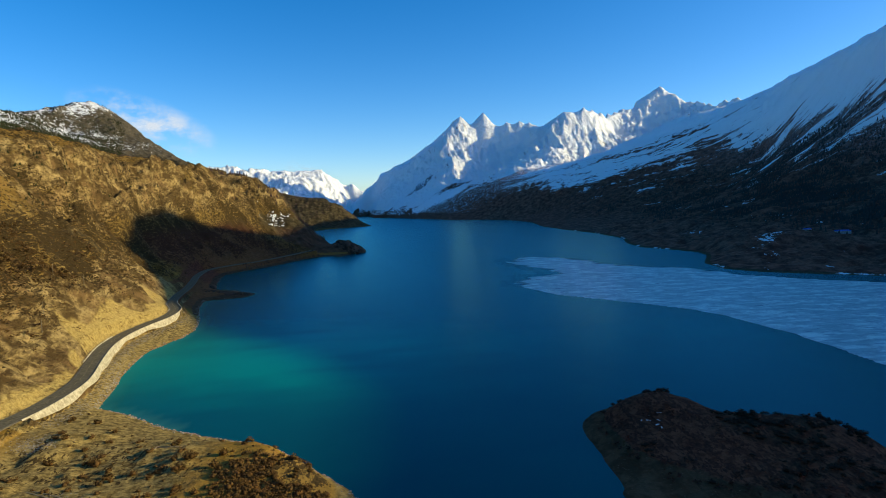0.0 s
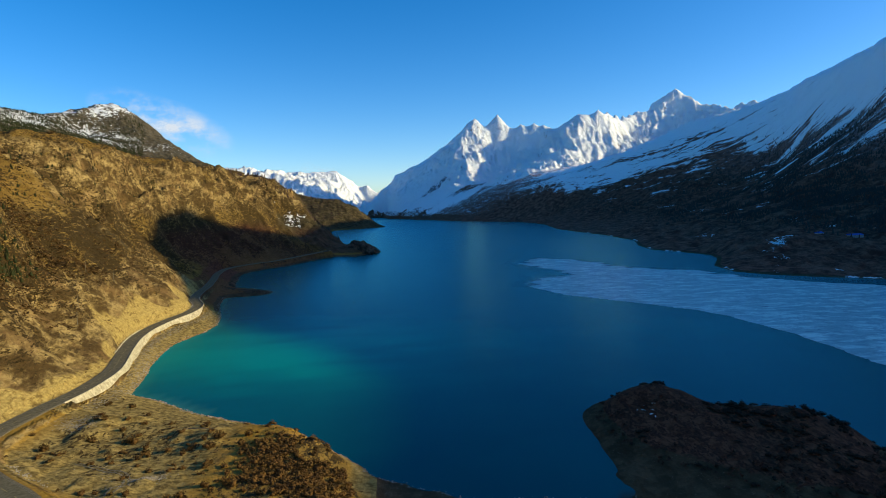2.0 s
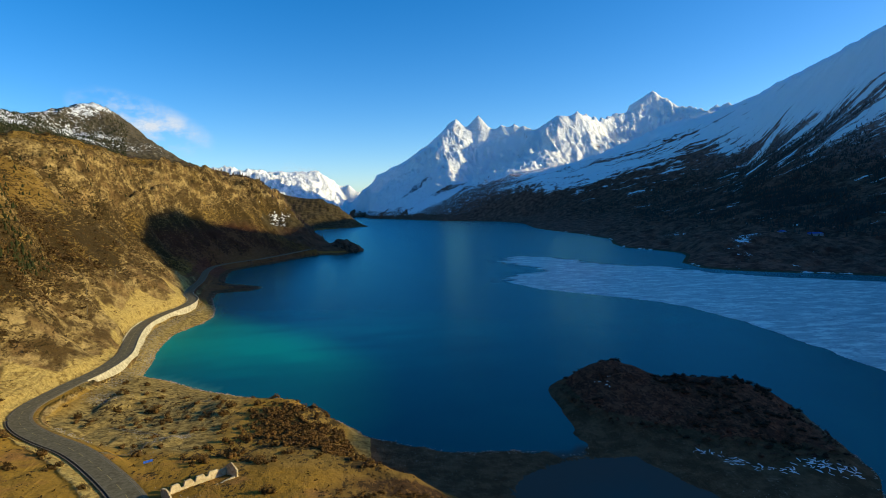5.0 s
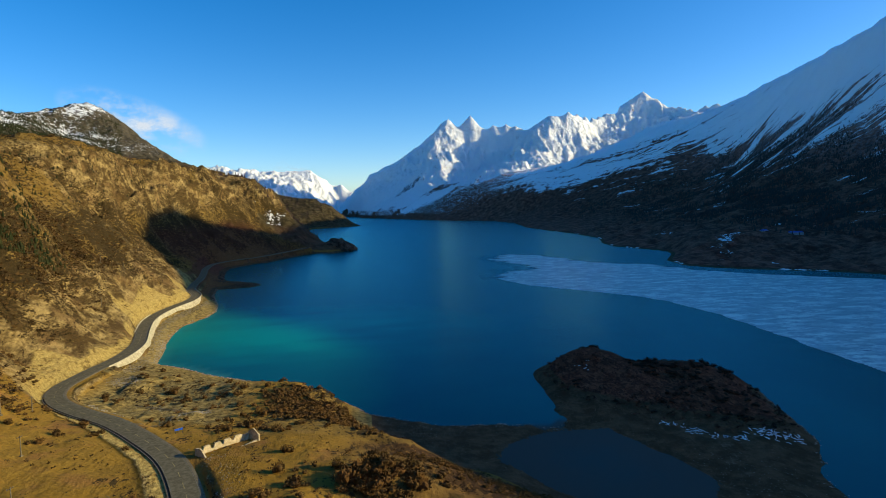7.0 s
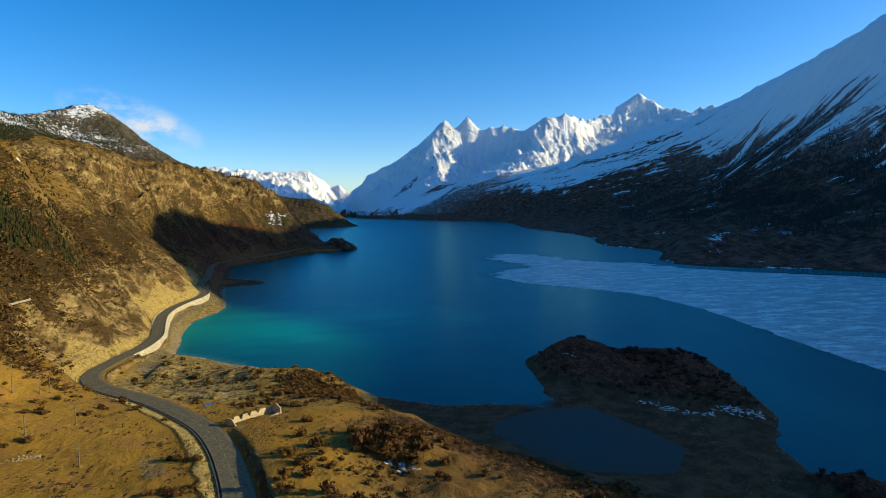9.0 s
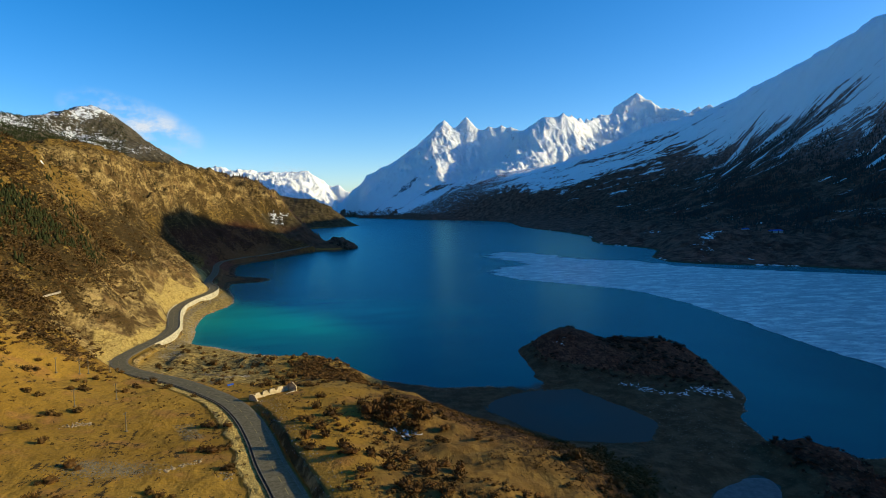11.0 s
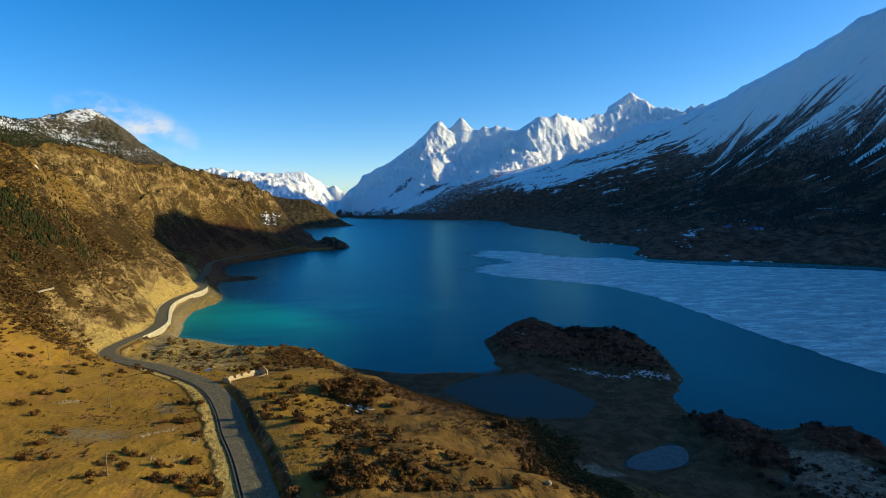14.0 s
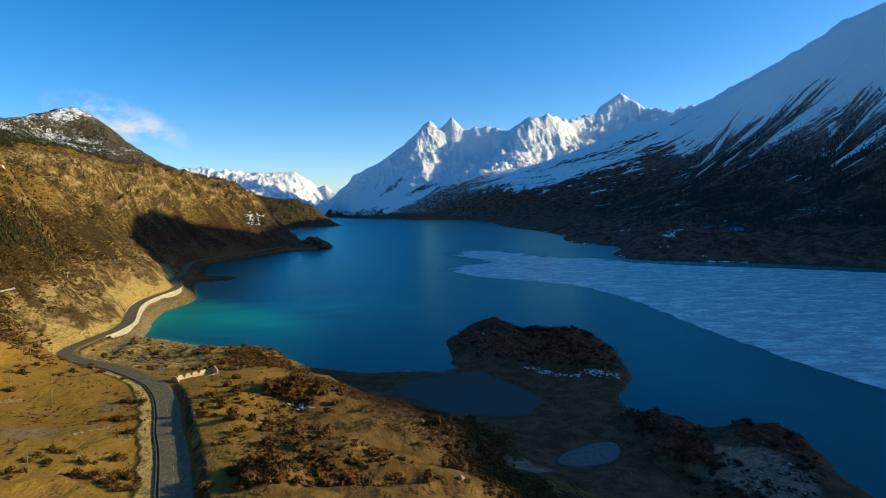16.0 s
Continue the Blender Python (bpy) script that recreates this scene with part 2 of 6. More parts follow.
def land_controls():
    rows = []
    for line in (SHORE_LEFT, SHORE_NEAR, SHORE_RIGHT):
        pts = along(line, 0.02)
        rows += [(p[0], p[1], 0.0) for p in pts]
        for p, q in zip(pts, pts[1:]):                  # the bed falls away on the water's side
            d = (q - p) / (np.hypot(*(q - p)) + 1e-9)
            far = np.hypot(*(p - HUB))
            m = (p + q) / 2 + np.array([-d[1], d[0]]) * 0.03 * far
            rows.append((m[0], m[1], -0.010 * far))
    for line, middle in ((POND, (78, 108)), (POND_SMALL, (107, 31))):
        rows += [(p[0], p[1], 0.0) for p in along(line + line[:1], 0.03)]
        rows += [(0.5 * (p[0] + middle[0]), 0.5 * (p[1] + middle[1]), -0.5) for p in line]
        rows.append((*middle, -0.6))
    rows += [tuple(p) for p in along(ROAD, 0.04)]
    rows += [tuple(p) for p in along(BANK, 0.012)]
    for line in (HILL_BROW, HILL_CREST, RIGHT_CREST, PEAKS, FAR_RANGE):
        rows += [tuple(p) for p in along(line, 0.02)]
    for some in (SPIT, NEAR_LAND, MEADOW, FLAT, ISLAND, KNOLLS, HILL_FOOT, HILL_FACE, HILL_BACK, CAPE_FAR, RIGHT_FOOT, RIGHT_FACE, RIGHT_BACK, PEAK_FACES, PEAK_SHOULDERS, PEAK_SPURS, FAR_FOOT):
        rows += some
    rows += [(60, 300, -10), (40, 500, -16), (150, 800, -25), (300, 1500, -40), (200, 2500, -60), (60, 3400, -60), (330, 250, -14), (400, 0, -14), (60, 230, -4), (-60, 330, -7), (-60, 450, -10)]
    rows += [(2200, -1500, 200), (0, -1500, 120), (-1500, -1500, 400), (-2500, 800, 400), (3500, 500, 300), (0, -3500, 300), (-3500, 3000, 300), (3800, 2500, 300)]
    for line, fall in ((PEAKS, 0.55), (FAR_RANGE, 0.75), (HILL_CREST, 0.85)):   # the far sides fall away
        for x, y, z in along(line, 0.02):
            for k in (1.035, 1.10):
                rows.append((HUB[0] + (x - HUB[0]) * k, HUB[1] + (y - HUB[1]) * k, z * (fall if k < 1.05 else fall - 0.2)))
    keep = []
    taken = set()
    for x, y, z in rows:
        a, r = seen_from_hub(x, y)
        key = (round(float(a) / 0.004), round(float(r) / 0.004))
        if key not in taken:
            taken.add(key)
            keep.append((float(a), float(r), z / math.exp(r)))
    return np.array(keep)


CONTROLS = land_controls()
spread = np.hypot(CONTROLS[:, None, 0] - CONTROLS[None, :, 0], CONTROLS[:, None, 1] - CONTROLS[None, :, 1])
size = len(CONTROLS)
system = np.zeros((size + 1, size + 1))
system[:size, :size] = -spread - 1e-4 * np.eye(size)
system[:size, size] = system[size, :size] = 1
WEIGHTS = np.linalg.solve(system, np.r_[CONTROLS[:, 2], 0]).astype(np.float32)
CONTROLS = CONTROLS.astype(np.float32)


def base_height(x, y):
    """The land's height without its small forms."""
    shape = np.shape(x)
    a, r = (v.ravel().astype(np.float32) for v in seen_from_hub(x, y))
    out = np.empty(len(a), np.float32)
    for k in range(0, len(a), 20000):
        s = slice(k, k + 20000)
        d = np.sqrt((a[s, None] - CONTROLS[None, :, 0]) ** 2 + (r[s, None] - CONTROLS[None, :, 1]) ** 2)
        out[s] = -d @ WEIGHTS[:-1] + WEIGHTS[-1]
    return (out * np.exp(r)).reshape(shape)


def road_curve(step=2.0):
    """Points of the road's middle line at even steps, rounded at its bends."""
    pts = np.array(ROAD, float)
    out = []
    for k in range(len(pts) - 1):
        p0, p1, p2, p3 = pts[max(k - 1, 0)], pts[k], pts[k + 1], pts[min(k + 2, len(pts) - 1)]
        n = max(2, int(np.linalg.norm(p2 - p1) / step))
        for u in np.arange(n) / n:
            out.append(0.5 * (2 * p1 + (p2 - p0) * u + (2 * p0 - 5 * p1 + 4 * p2 - p3) * u * u + (3 * p1 - p0 - 3 * p2 + p3) * u**3))
    return np.array(out)


ROAD_MID = road_curve()
ROAD_WAY = np.gradient(ROAD_MID[:, :2], axis=0)
ROAD_WAY /= np.linalg.norm(ROAD_WAY, axis=1)[:, None]
ROAD_RIGHT = np.stack([-ROAD_WAY[:, 1], ROAD_WAY[:, 0]], 1)   # the lake's side: the line runs from far to near
ROAD_HALF = 3.4


def road_at(x, y):
    """For each place: the distance from the road's middle, on the lake's side positive, and the road's height and y there."""
    side, level, where = np.full(len(x), 1e3, np.float32), np.zeros(len(x), np.float32), np.zeros(len(x), np.float32)
    near = np.flatnonzero((x > -260) & (x < 60) & (y > -270) & (y < 1100))
    for k in range(0, len(near), 20000):
        s = near[k : k + 20000]
        d2 = (x[s, None] - ROAD_MID[None, :, 0]) ** 2 + (y[s, None] - ROAD_MID[None, :, 1]) ** 2
        n = d2.argmin(1)
        off = (x[s] - ROAD_MID[n, 0]) * ROAD_RIGHT[n, 0] + (y[s] - ROAD_MID[n, 1]) * ROAD_RIGHT[n, 1]
        side[s] = np.sqrt(d2[np.arange(len(s)), n]) * np.where(off > 0, 1, -1)
        level[s], where[s] = ROAD_MID[n, 2], ROAD_MID[n, 1]
    return side, level, where


def land_height(x, y):
    """The land's height at places x, y, and its distance from the road."""
    x, y = np.ravel(x).astype(np.float64), np.ravel(y).astype(np.float64)
    base = base_height(x, y)
    far = np.hypot(x - HUB[0], y - HUB[1])
    z = base.copy()
    dry = smooth(0.0, 1.0, base / (0.012 * far))
    left = smooth(-150, -240, x + 0.06 * np.clip(y - 500, 0, 2000)) * smooth(60, 160, y)
    aside = road_at(x, y)[0]
    left = np.maximum(left, smooth(-70, -115, x) * smooth(850, 960, y) * smooth(2900, 2700, y))
    left = np.maximum(left, smooth(-7, -26, aside) * smooth(125, 175, y) * smooth(1000, 900, y))
    right = smooth(650, 1000, x) * smooth(3500, 3100, y)
    snowy = smooth(3350, 3650, y) * smooth(-150, -110, x)
    distant = smooth(4000, 4400, y) * smooth(-110, -150, x)
    plain = np.clip(1 - left - right - snowy - distant, 0, 1)
    # soft hummocks on the low ground
    calm = smooth(5, 22, np.abs(aside))
    z += plain * dry * (calm * 0.9 * fbm(x / 38, y / 38, 3, 3) + (0.3 + 0.7 * calm) * 0.30 * fbm(x / 7, y / 7, 3, 9)) * smooth(1.4, 4.0, base)
    z += plain * 0.12 * fbm(x / 9, y / 9, 3, 12) * smooth(0.2, 0.8, base)
    z += plain * calm * smooth(-16, 0, x) * smooth(78, 66, x) * smooth(90, 60, y) * smooth(4, 8, base) * (1.3 * fbm(x / 16, y / 16, 3, 14) - 0.4)
    for hx, hy, wide, high in ((3, -18, 6.5, 4.6), (2, 71, 8.0, 2.6), (-13, 27, 5.5, 2.4), (14, 40, 7.0, 1.6), (26, 14, 7.0, 1.0), (20, 4, 6.0, 1.6), (-20, 60, 4.5, 1.8)):
        z += high * np.exp(-((x - hx) ** 2 + ((y - hy) / 1.2) ** 2) / wide**2) * smooth(6, 14, np.abs(aside))
    dump = smooth(-130, -112, x) * smooth(-48, -66, x) * smooth(140, 152, y + 0.4 * (x + 80)) * smooth(236, 222, y) * smooth(6, 12, np.abs(aside))
    z += dump * 1.7 * np.maximum(fbm(x / 12, y / 12, 3, 13) - 0.05, 0)
    # left hill: gullies, and rock faces fluted from top to bottom
    roadside = smooth(6, 20, np.abs(aside))
    face = smooth(60, 82, base) * smooth(158, 140, base) * smooth(430, 520, y) * smooth(1330, 1230, y) * left
    run = y - 0.25 * x
    ledge = base / 17 + 0.7 * fbm(x / 60, y / 60, 2, 19)
    ledge -= np.floor(ledge)
    flute = 12 * ridged(run / 84, base / 60, 5, 5, 0.62) + 7.5 * ridged(run / 30, base / 17, 4, 15, 0.68) + 9 * (smooth(0.2, 0.7, ledge) - ledge)
    crag = 2.6 * ridged(x / 34, y / 62, 4, 17, 0.62) + 2.4 * ridged(x / 10, y / 23, 4, 18, 0.68) + 2.4 * smooth(50, 35, base) * smooth(170, 200, y) * smooth(640, 560, y) * ridged(x / 7, y / 13, 4, 20, 0.7)
    z += left * dry * roadside * ((1 - face) * (4.5 * ridged(x / 75, y / 75, 4, 5) + 1.4 * fbm(x / 16, y / 16, 3, 8) + crag) + face * flute) * np.clip(far / 800, 0.5, 1.6)
    z -= 13 * left * dry * smooth(1250, 1700, y) * smooth(2650, 2450, y)
    # right mountain: gullies run down towards the lake
    z += right * dry * (0.12 + 0.88 * smooth(650, 1000, y)) * (22 * (ridged((0.7 * y + 0.71 * x) / 150 + 0.15 * fbm(x / 300, y / 300, 2, 4), x / 900, 4, 31, 0.6) - 0.75) * smooth(60, 350, base) + 8 * ridged((0.7 * y + 0.71 * x) / 42, x / 200, 4, 35, 0.62) * smooth(20, 120, base) + 4 * fbm(x / 40, y / 40, 3, 38))
    # snow peaks: sharp ribs
    rib = ridged(x / 150 + 0.30 * fbm(x / 300, y / 300, 2, 41), y / 220, 6, 44, 0.66)
    crest = np.interp(x, [p[0] for p in PEAKS], [p[1] for p in PEAKS])
    below = smooth(0, 160, np.abs(y - crest))
    z += snowy * dry * ((8 + 52 * below) * (rib - 0.28) * smooth(120, 420, base) + (5 + 17 * below) * ridged(x / 62 + 0.4 * fbm(x / 120, y / 120, 3, 49), y / 80, 5, 47, 0.7) * smooth(60, 200, base))
    below = smooth(0, 150, np.abs(y - np.interp(x, [p[0] for p in FAR_RANGE], [p[1] for p in FAR_RANGE])))
    z += distant * dry * ((12 + 75 * below) * (ridged(x / 150 + 0.5 * fbm(x / 300, y / 300, 2, 52), y / 190, 6, 51, 0.64) - 0.3))
    # humps and gullies along the far shore
    shore_right = smooth(425, 470, x) * smooth(1060, 860, x) * smooth(2000, 1500, y) * smooth(380, 480, y)
    z += shore_right * smooth(1.0, 9.0, base) * (9 * fbm(x / 85, y / 85, 3, 23) + 5.0 * ridged(x / 30, y / 30, 4, 24, 0.6))
    # the road's bed, its cut on one side and the wall's foot on the other
    side, level, where = road_at(x, y)
    walled = smooth(225, 250, where) * smooth(485, 470, where)
    drop = np.minimum(z, level - 4.2 - 0.10 * np.clip(side - 5, 0, 40))
    drop = np.maximum(drop, np.minimum(z, 0.8))
    z = np.where((side > 4.6) & (side < 60), z + (drop - z) * walled, z)
    width = np.where(side > 0, np.where(walled > 0.5, 4.9, np.where(where < 92, 7.6, 9.5)), np.where(where < 130, 8.0, 9.0))
    inner = np.where((side > 0) & (walled > 0.5), 4.3, 4.4)
    bed = 1 - smooth(inner, width, np.abs(side))
    return z + (level - 0.25 - z) * bed, side, base, (left, right, snowy, distant)


# ---- the sheet of land ----
azimuths = np.radians(np.concatenate([np.arange(-180, -40, 3.0), np.arange(-40, -33, 0.5), np.linspace(-33, 49, 800), np.arange(49.5, 56, 0.5), np.arange(57, 180.1, 3.0)]))
reaches = np.concatenate([np.geomspace(25, 180, 40, endpoint=False), np.linspace(180, 700, 330, endpoint=False), np.geomspace(700, 1350, 200, endpoint=False), np.geomspace(1350, 2500, 110, endpoint=False),
                          np.geomspace(2500, 3900, 70, endpoint=False), np.linspace(3900, 4700, 110, endpoint=False), np.linspace(4700, 5600, 60)])
aa, rr = np.meshgrid(azimuths, reaches, indexing="ij")
GX, GY = (HUB[0] + rr * np.sin(aa)).ravel(), (HUB[1] + rr * np.cos(aa)).ravel()
GZ, GSIDE, GBASE, (G_LEFT, G_RIGHT, G_SNOWY, G_DISTANT) = land_height(GX, GY)


# ---- materials ----
class Nodes:
    """A small builder for node materials."""

    def __init__(self, name):
        self.material = bpy.data.materials.new(name)
        self.material.use_nodes = True
        self.tree = self.material.node_tree
        self.tree.nodes.clear()
        self.out = self.add("ShaderNodeOutputMaterial")

    def add(self, kind, **settings):
        node = self.tree.nodes.new(kind)
        for key, value in settings.items():
            node.inputs[key.replace("_", " ").title() if key != "W" else key].default_value = value
        return node

    def link(self, a, b):
        self.tree.links.new(a, b)

    def place(self, sx=1, sy=1, sz=1):
        where, scaled = self.add("ShaderNodeNewGeometry"), self.tree.nodes.new("ShaderNodeMapping")
        scaled.inputs["Scale"].default_value = (sx, sy, sz)
        self.link(where.outputs["Position"], scaled.inputs["Vector"])
        return scaled.outputs["Vector"]

    def turned(self, degrees, sx, sy, sz):
        where, scaled = self.add("ShaderNodeNewGeometry"), self.tree.nodes.new("ShaderNodeMapping")
        swung = self.tree.nodes.new("ShaderNodeMapping")
        swung.inputs["Rotation"].default_value, scaled.inputs["Scale"].default_value = (0, 0, radians(degrees)), (sx, sy, sz)
        self.link(where.outputs["Position"], swung.inputs["Vector"])
        self.link(swung.outputs["Vector"], scaled.inputs["Vector"])
        return scaled.outputs["Vector"]

    def noise(self, scale, detail=4.0, rough=0.55, at=None, distortion=0.0):
        node = self.tree.nodes.new("ShaderNodeTexNoise")
        node.inputs["Scale"].default_value, node.inputs["Detail"].default_value = scale, detail
        node.inputs["Roughness"].default_value, node.inputs["Distortion"].default_value = rough, distortion
        self.link(at or self.place(), node.inputs["Vector"])
        return node.outputs["Fac"]

    def ramp(self, value, low, high, a=0.0, b=1.0):
        node = self.tree.nodes.new("ShaderNodeMapRange")
        node.interpolation_type = "SMOOTHSTEP"
        for key, v in (("From Min", low), ("From Max", high), ("To Min", a), ("To Max", b)):
            node.inputs[key].default_value = v
        self.link(value, node.inputs["Value"])
        return node.outputs["Result"]

    def sum(self, a, b, op="ADD", factor=None):
        node = self.tree.nodes.new("ShaderNodeMath")
        node.operation = op
        for n, v in ((0, a), (1, b)):
            if isinstance(v, (int, float)):
                node.inputs[n].default_value = v
            else:
                self.link(v, node.inputs[n])
        return node.outputs["Value"]

    def mix(self, fac, a, b):
        node = self.tree.nodes.new("ShaderNodeMix")
        node.data_type = "RGBA"
        for n, v in ((0, fac), (6, a), (7, b)):
            if isinstance(v, tuple):
                node.inputs[n].default_value = (*v, 1)
            elif isinstance(v, (int, float)):
                node.inputs[n].default_value = v
            else:
                self.link(v, node.inputs[n])
        return node.outputs[2]

    def mark(self, name):
        node = self.tree.nodes.new("ShaderNodeAttribute")
        node.attribute_name = name
        return node.outputs["Fac"]

    def bump(self, height, distance, strength=1.0):
        node = self.tree.nodes.new("ShaderNodeBump")
        node.inputs["Distance"].default_value, node.inputs["Strength"].default_value = distance, strength
        self.link(height, node.inputs["Height"])
        return node.outputs["Normal"]

    def surface(self, colour, rough=0.9, normal=None, metal=0.0, specular=0.3):
        node = self.tree.nodes.new("ShaderNodeBsdfPrincipled")
        node.inputs["Metallic"].default_value, node.inputs["Specular IOR Level"].default_value = metal, specular
        for key, v in (("Base Color", colour), ("Roughness", rough)):
            if isinstance(v, tuple):
                node.inputs[key].default_value = (*v, 1)
            elif isinstance(v, (int, float)):
                node.inputs[key].default_value = v
            else:
                self.link(v, node.inputs[key])
        if normal is not None:
            self.link(normal, node.inputs["Normal"])
        self.link(node.outputs["BSDF"], self.out.inputs["Surface"])
        return self.material


def land_material():
    n = Nodes("land")
    broad, middle, fine = n.noise(0.012, 5), n.noise(0.09, 5), n.noise(1.1, 4, 0.65)
    soil = n.mix(n.ramp(broad, 0.38, 0.62), (0.372, 0.206, 0.030), (0.265, 0.143, 0.019))
    soil = n.mix(n.ramp(middle, 0.5, 0.72), soil, (0.33, 0.158, 0.042))
    soil = n.mix(n.ramp(fine, 0.35, 0.75, 0, 0.6), soil, (0.15, 0.092, 0.026))
    soil = n.mix(n.mark("band"), soil, n.mix(n.ramp(middle, 0.4, 0.65), (0.175, 0.108, 0.030), (0.330, 0.210, 0.056)))
    soil = n.mix(n.mark("dark_terrace"), soil, n.mix(n.ramp(n.noise(0.14, 6, 0.7), 0.38, 0.66), (0.138, 0.079, 0.020), (0.232, 0.138, 0.033)))
    # red-brown tone of shaded ground, put into the soil's colour
    soil = n.mix(n.mark("ruddy_shade"), soil, n.mix(n.ramp(n.noise(0.3, 5, 0.7), 0.35, 0.65), (0.110, 0.040, 0.020), (0.230, 0.088, 0.043)))
    soil = n.mix(n.mark("stony"), soil, n.mix(n.ramp(n.noise(0.45, 6, 0.7), 0.36, 0.66), (0.120, 0.080, 0.025), (0.410, 0.285, 0.092)))
    # bare rock and cuttings, banded and streaked
    streak = n.sum(n.sum(n.noise(0.40, 7, 0.68, n.place(1, 0.5, 0.9), 0.6), n.sum(n.noise(0.085, 6, 0.62, n.place(1, 0.5, 0.9), 0.5), 1.6, "MULTIPLY")), 0.385, "MULTIPLY")
    rock = n.mix(n.ramp(streak, 0.44, 0.66), (0.105, 0.064, 0.023), (0.56, 0.385, 0.145))
    rock = n.mix(n.ramp(n.noise(0.045, 4), 0.50, 0.68, 0, 0.5), rock, (0.34, 0.20, 0.075))
    # crevices are shade put into the rock's colour, not cut into it
    crevice_shade = n.ramp(n.noise(0.20, 8, 0.74, n.place(1, 0.5, 0.8), 0.8), 0.34, 0.43, 1.0, 0.0)
    rock = n.mix(n.sum(crevice_shade, 0.75, "MULTIPLY"), rock, (0.055, 0.032, 0.014))
    rock = n.mix(n.mark("alpine"), rock, n.mix(n.ramp(streak, 0.40, 0.66), (0.12, 0.125, 0.135), (0.34, 0.345, 0.36)))
    # cover: low dark scrub in patches
    patch = n.sum(n.sum(n.sum(n.sum(n.noise(0.36, 6, 0.74, n.place(1, 0.42, 1.2)), n.sum(n.noise(0.95, 3, 0.6, n.place(1, 0.5, 1)), 0.7, "MULTIPLY")), 0.85, "SUBTRACT"), 2.3, "MULTIPLY"), n.mark("scrub"), "ADD")
    scrub = n.mix(n.ramp(fine, 0.3, 0.7), (0.036, 0.025, 0.009), (0.090, 0.056, 0.020))
    scrub = n.mix(n.mark("ruddy_shade"), scrub, n.mix(n.ramp(fine, 0.3, 0.7), (0.060, 0.023, 0.013), (0.130, 0.048, 0.026)))
    mud = n.mix(n.ramp(n.noise(0.16, 6, 0.65), 0.4, 0.65), (0.085, 0.048, 0.022), (0.150, 0.088, 0.042))
    mud = n.mix(n.ramp(n.noise(0.9, 4, 0.7), 0.60, 0.70, 0, 0.6), mud, (0.26, 0.18, 0.11))
    mud = n.mix(n.ramp(n.sum(n.noise(0.045, 6, 0.7), n.mark("pale")), 0.62, 0.78, 0, 0.8), mud, n.mix(n.ramp(n.noise(0.7, 5, 0.7), 0.4, 0.65), (0.20, 0.140, 0.085), (0.42, 0.32, 0.21)))
    wood = n.mix(n.ramp(n.noise(0.07, 7, 0.75), 0.38, 0.66), (0.040, 0.031, 0.014), (0.120, 0.088, 0.042))
    wood = n.mix(n.mark("ruddy_shade"), wood, n.mix(n.ramp(n.noise(0.05, 7, 0.75), 0.38, 0.66), (0.115, 0.038, 0.024), (0.360, 0.130, 0.076)))
    colour = n.mix(n.ramp(n.sum(n.mark("rock"), n.sum(n.noise(0.12, 5), 0.5, "SUBTRACT")), 0.35, 0.65), soil, rock)
    # the cutting's dark cracks are likewise shade in the colour
    colour = n.mix(n.ramp(n.sum(n.mark("cut"), n.sum(n.noise(0.15, 5), 0.5, "SUBTRACT")), 0.35, 0.7), colour, n.mix(n.sum(n.ramp(n.noise(0.34, 8, 0.76, n.place(1, 0.5, 1), 0.8), 0.38, 0.50, 1.0, 0.0), 0.75, "MULTIPLY"), n.mix(n.ramp(n.noise(0.6, 5, 0.65), 0.35, 0.7), (0.62, 0.44, 0.14), (0.38, 0.25, 0.070)), (0.17, 0.100, 0.030)))
    colour = n.mix(n.ramp(patch, 0.47, 0.55), colour, scrub)
    colour = n.mix(n.ramp(n.sum(n.mark("mud"), n.sum(n.noise(0.2, 4), 0.5, "SUBTRACT")), 0.35, 0.65), colour, mud)
    colour = n.mix(n.ramp(n.sum(n.mark("wood"), n.sum(n.noise(0.035, 6, 0.7), 0.5, "SUBTRACT")), 0.40, 0.60), colour, wood)
    drift = n.sum(n.sum(n.sum(n.noise(0.045, 7, 0.72, n.place(1, 1, 0.6)), n.noise(0.5, 4, 0.7), "ADD"), 1.0, "SUBTRACT"), 0.9, "MULTIPLY")
    fall = n.sum(n.sum(n.noise(0.065, 6, 0.7, n.turned(45, 0.055, 1, 0.055)), 0.5, "SUBTRACT"), 2.3, "MULTIPLY")
    drift = n.sum(n.sum(drift, 0.75, "MULTIPLY"), n.sum(fall, n.mark("streaky"), "MULTIPLY"))
    speck = n.sum(n.sum(n.noise(0.11, 5, 0.7), 0.5, "SUBTRACT"), 2.2, "MULTIPLY")
    drift = n.sum(drift, n.sum(speck, n.mark("speckle"), "MULTIPLY"))
    snow_mask = n.ramp(n.sum(n.mark("snow"), drift), 0.44, 0.56)
    snow_mask = n.sum(snow_mask, n.sum(n.mark("dusting"), n.ramp(n.noise(0.12, 6, 0.75), 0.42, 0.66, 0.15, 1.0), "MULTIPLY"), "MAXIMUM")
    colour = n.mix(snow_mask, colour, (0.90, 0.90, 0.89))
    rough = n.ramp(snow_mask, 0, 1, 0.95, 0.6)
    relief = n.sum(n.sum(n.noise(0.45, 6, 0.68, n.place(1, 0.55, 1.1)), n.ramp(n.mark("rugged"), 0, 1, 0.5, 3.2), "MULTIPLY"), n.noise(0.05, 7, 0.6), "ADD")
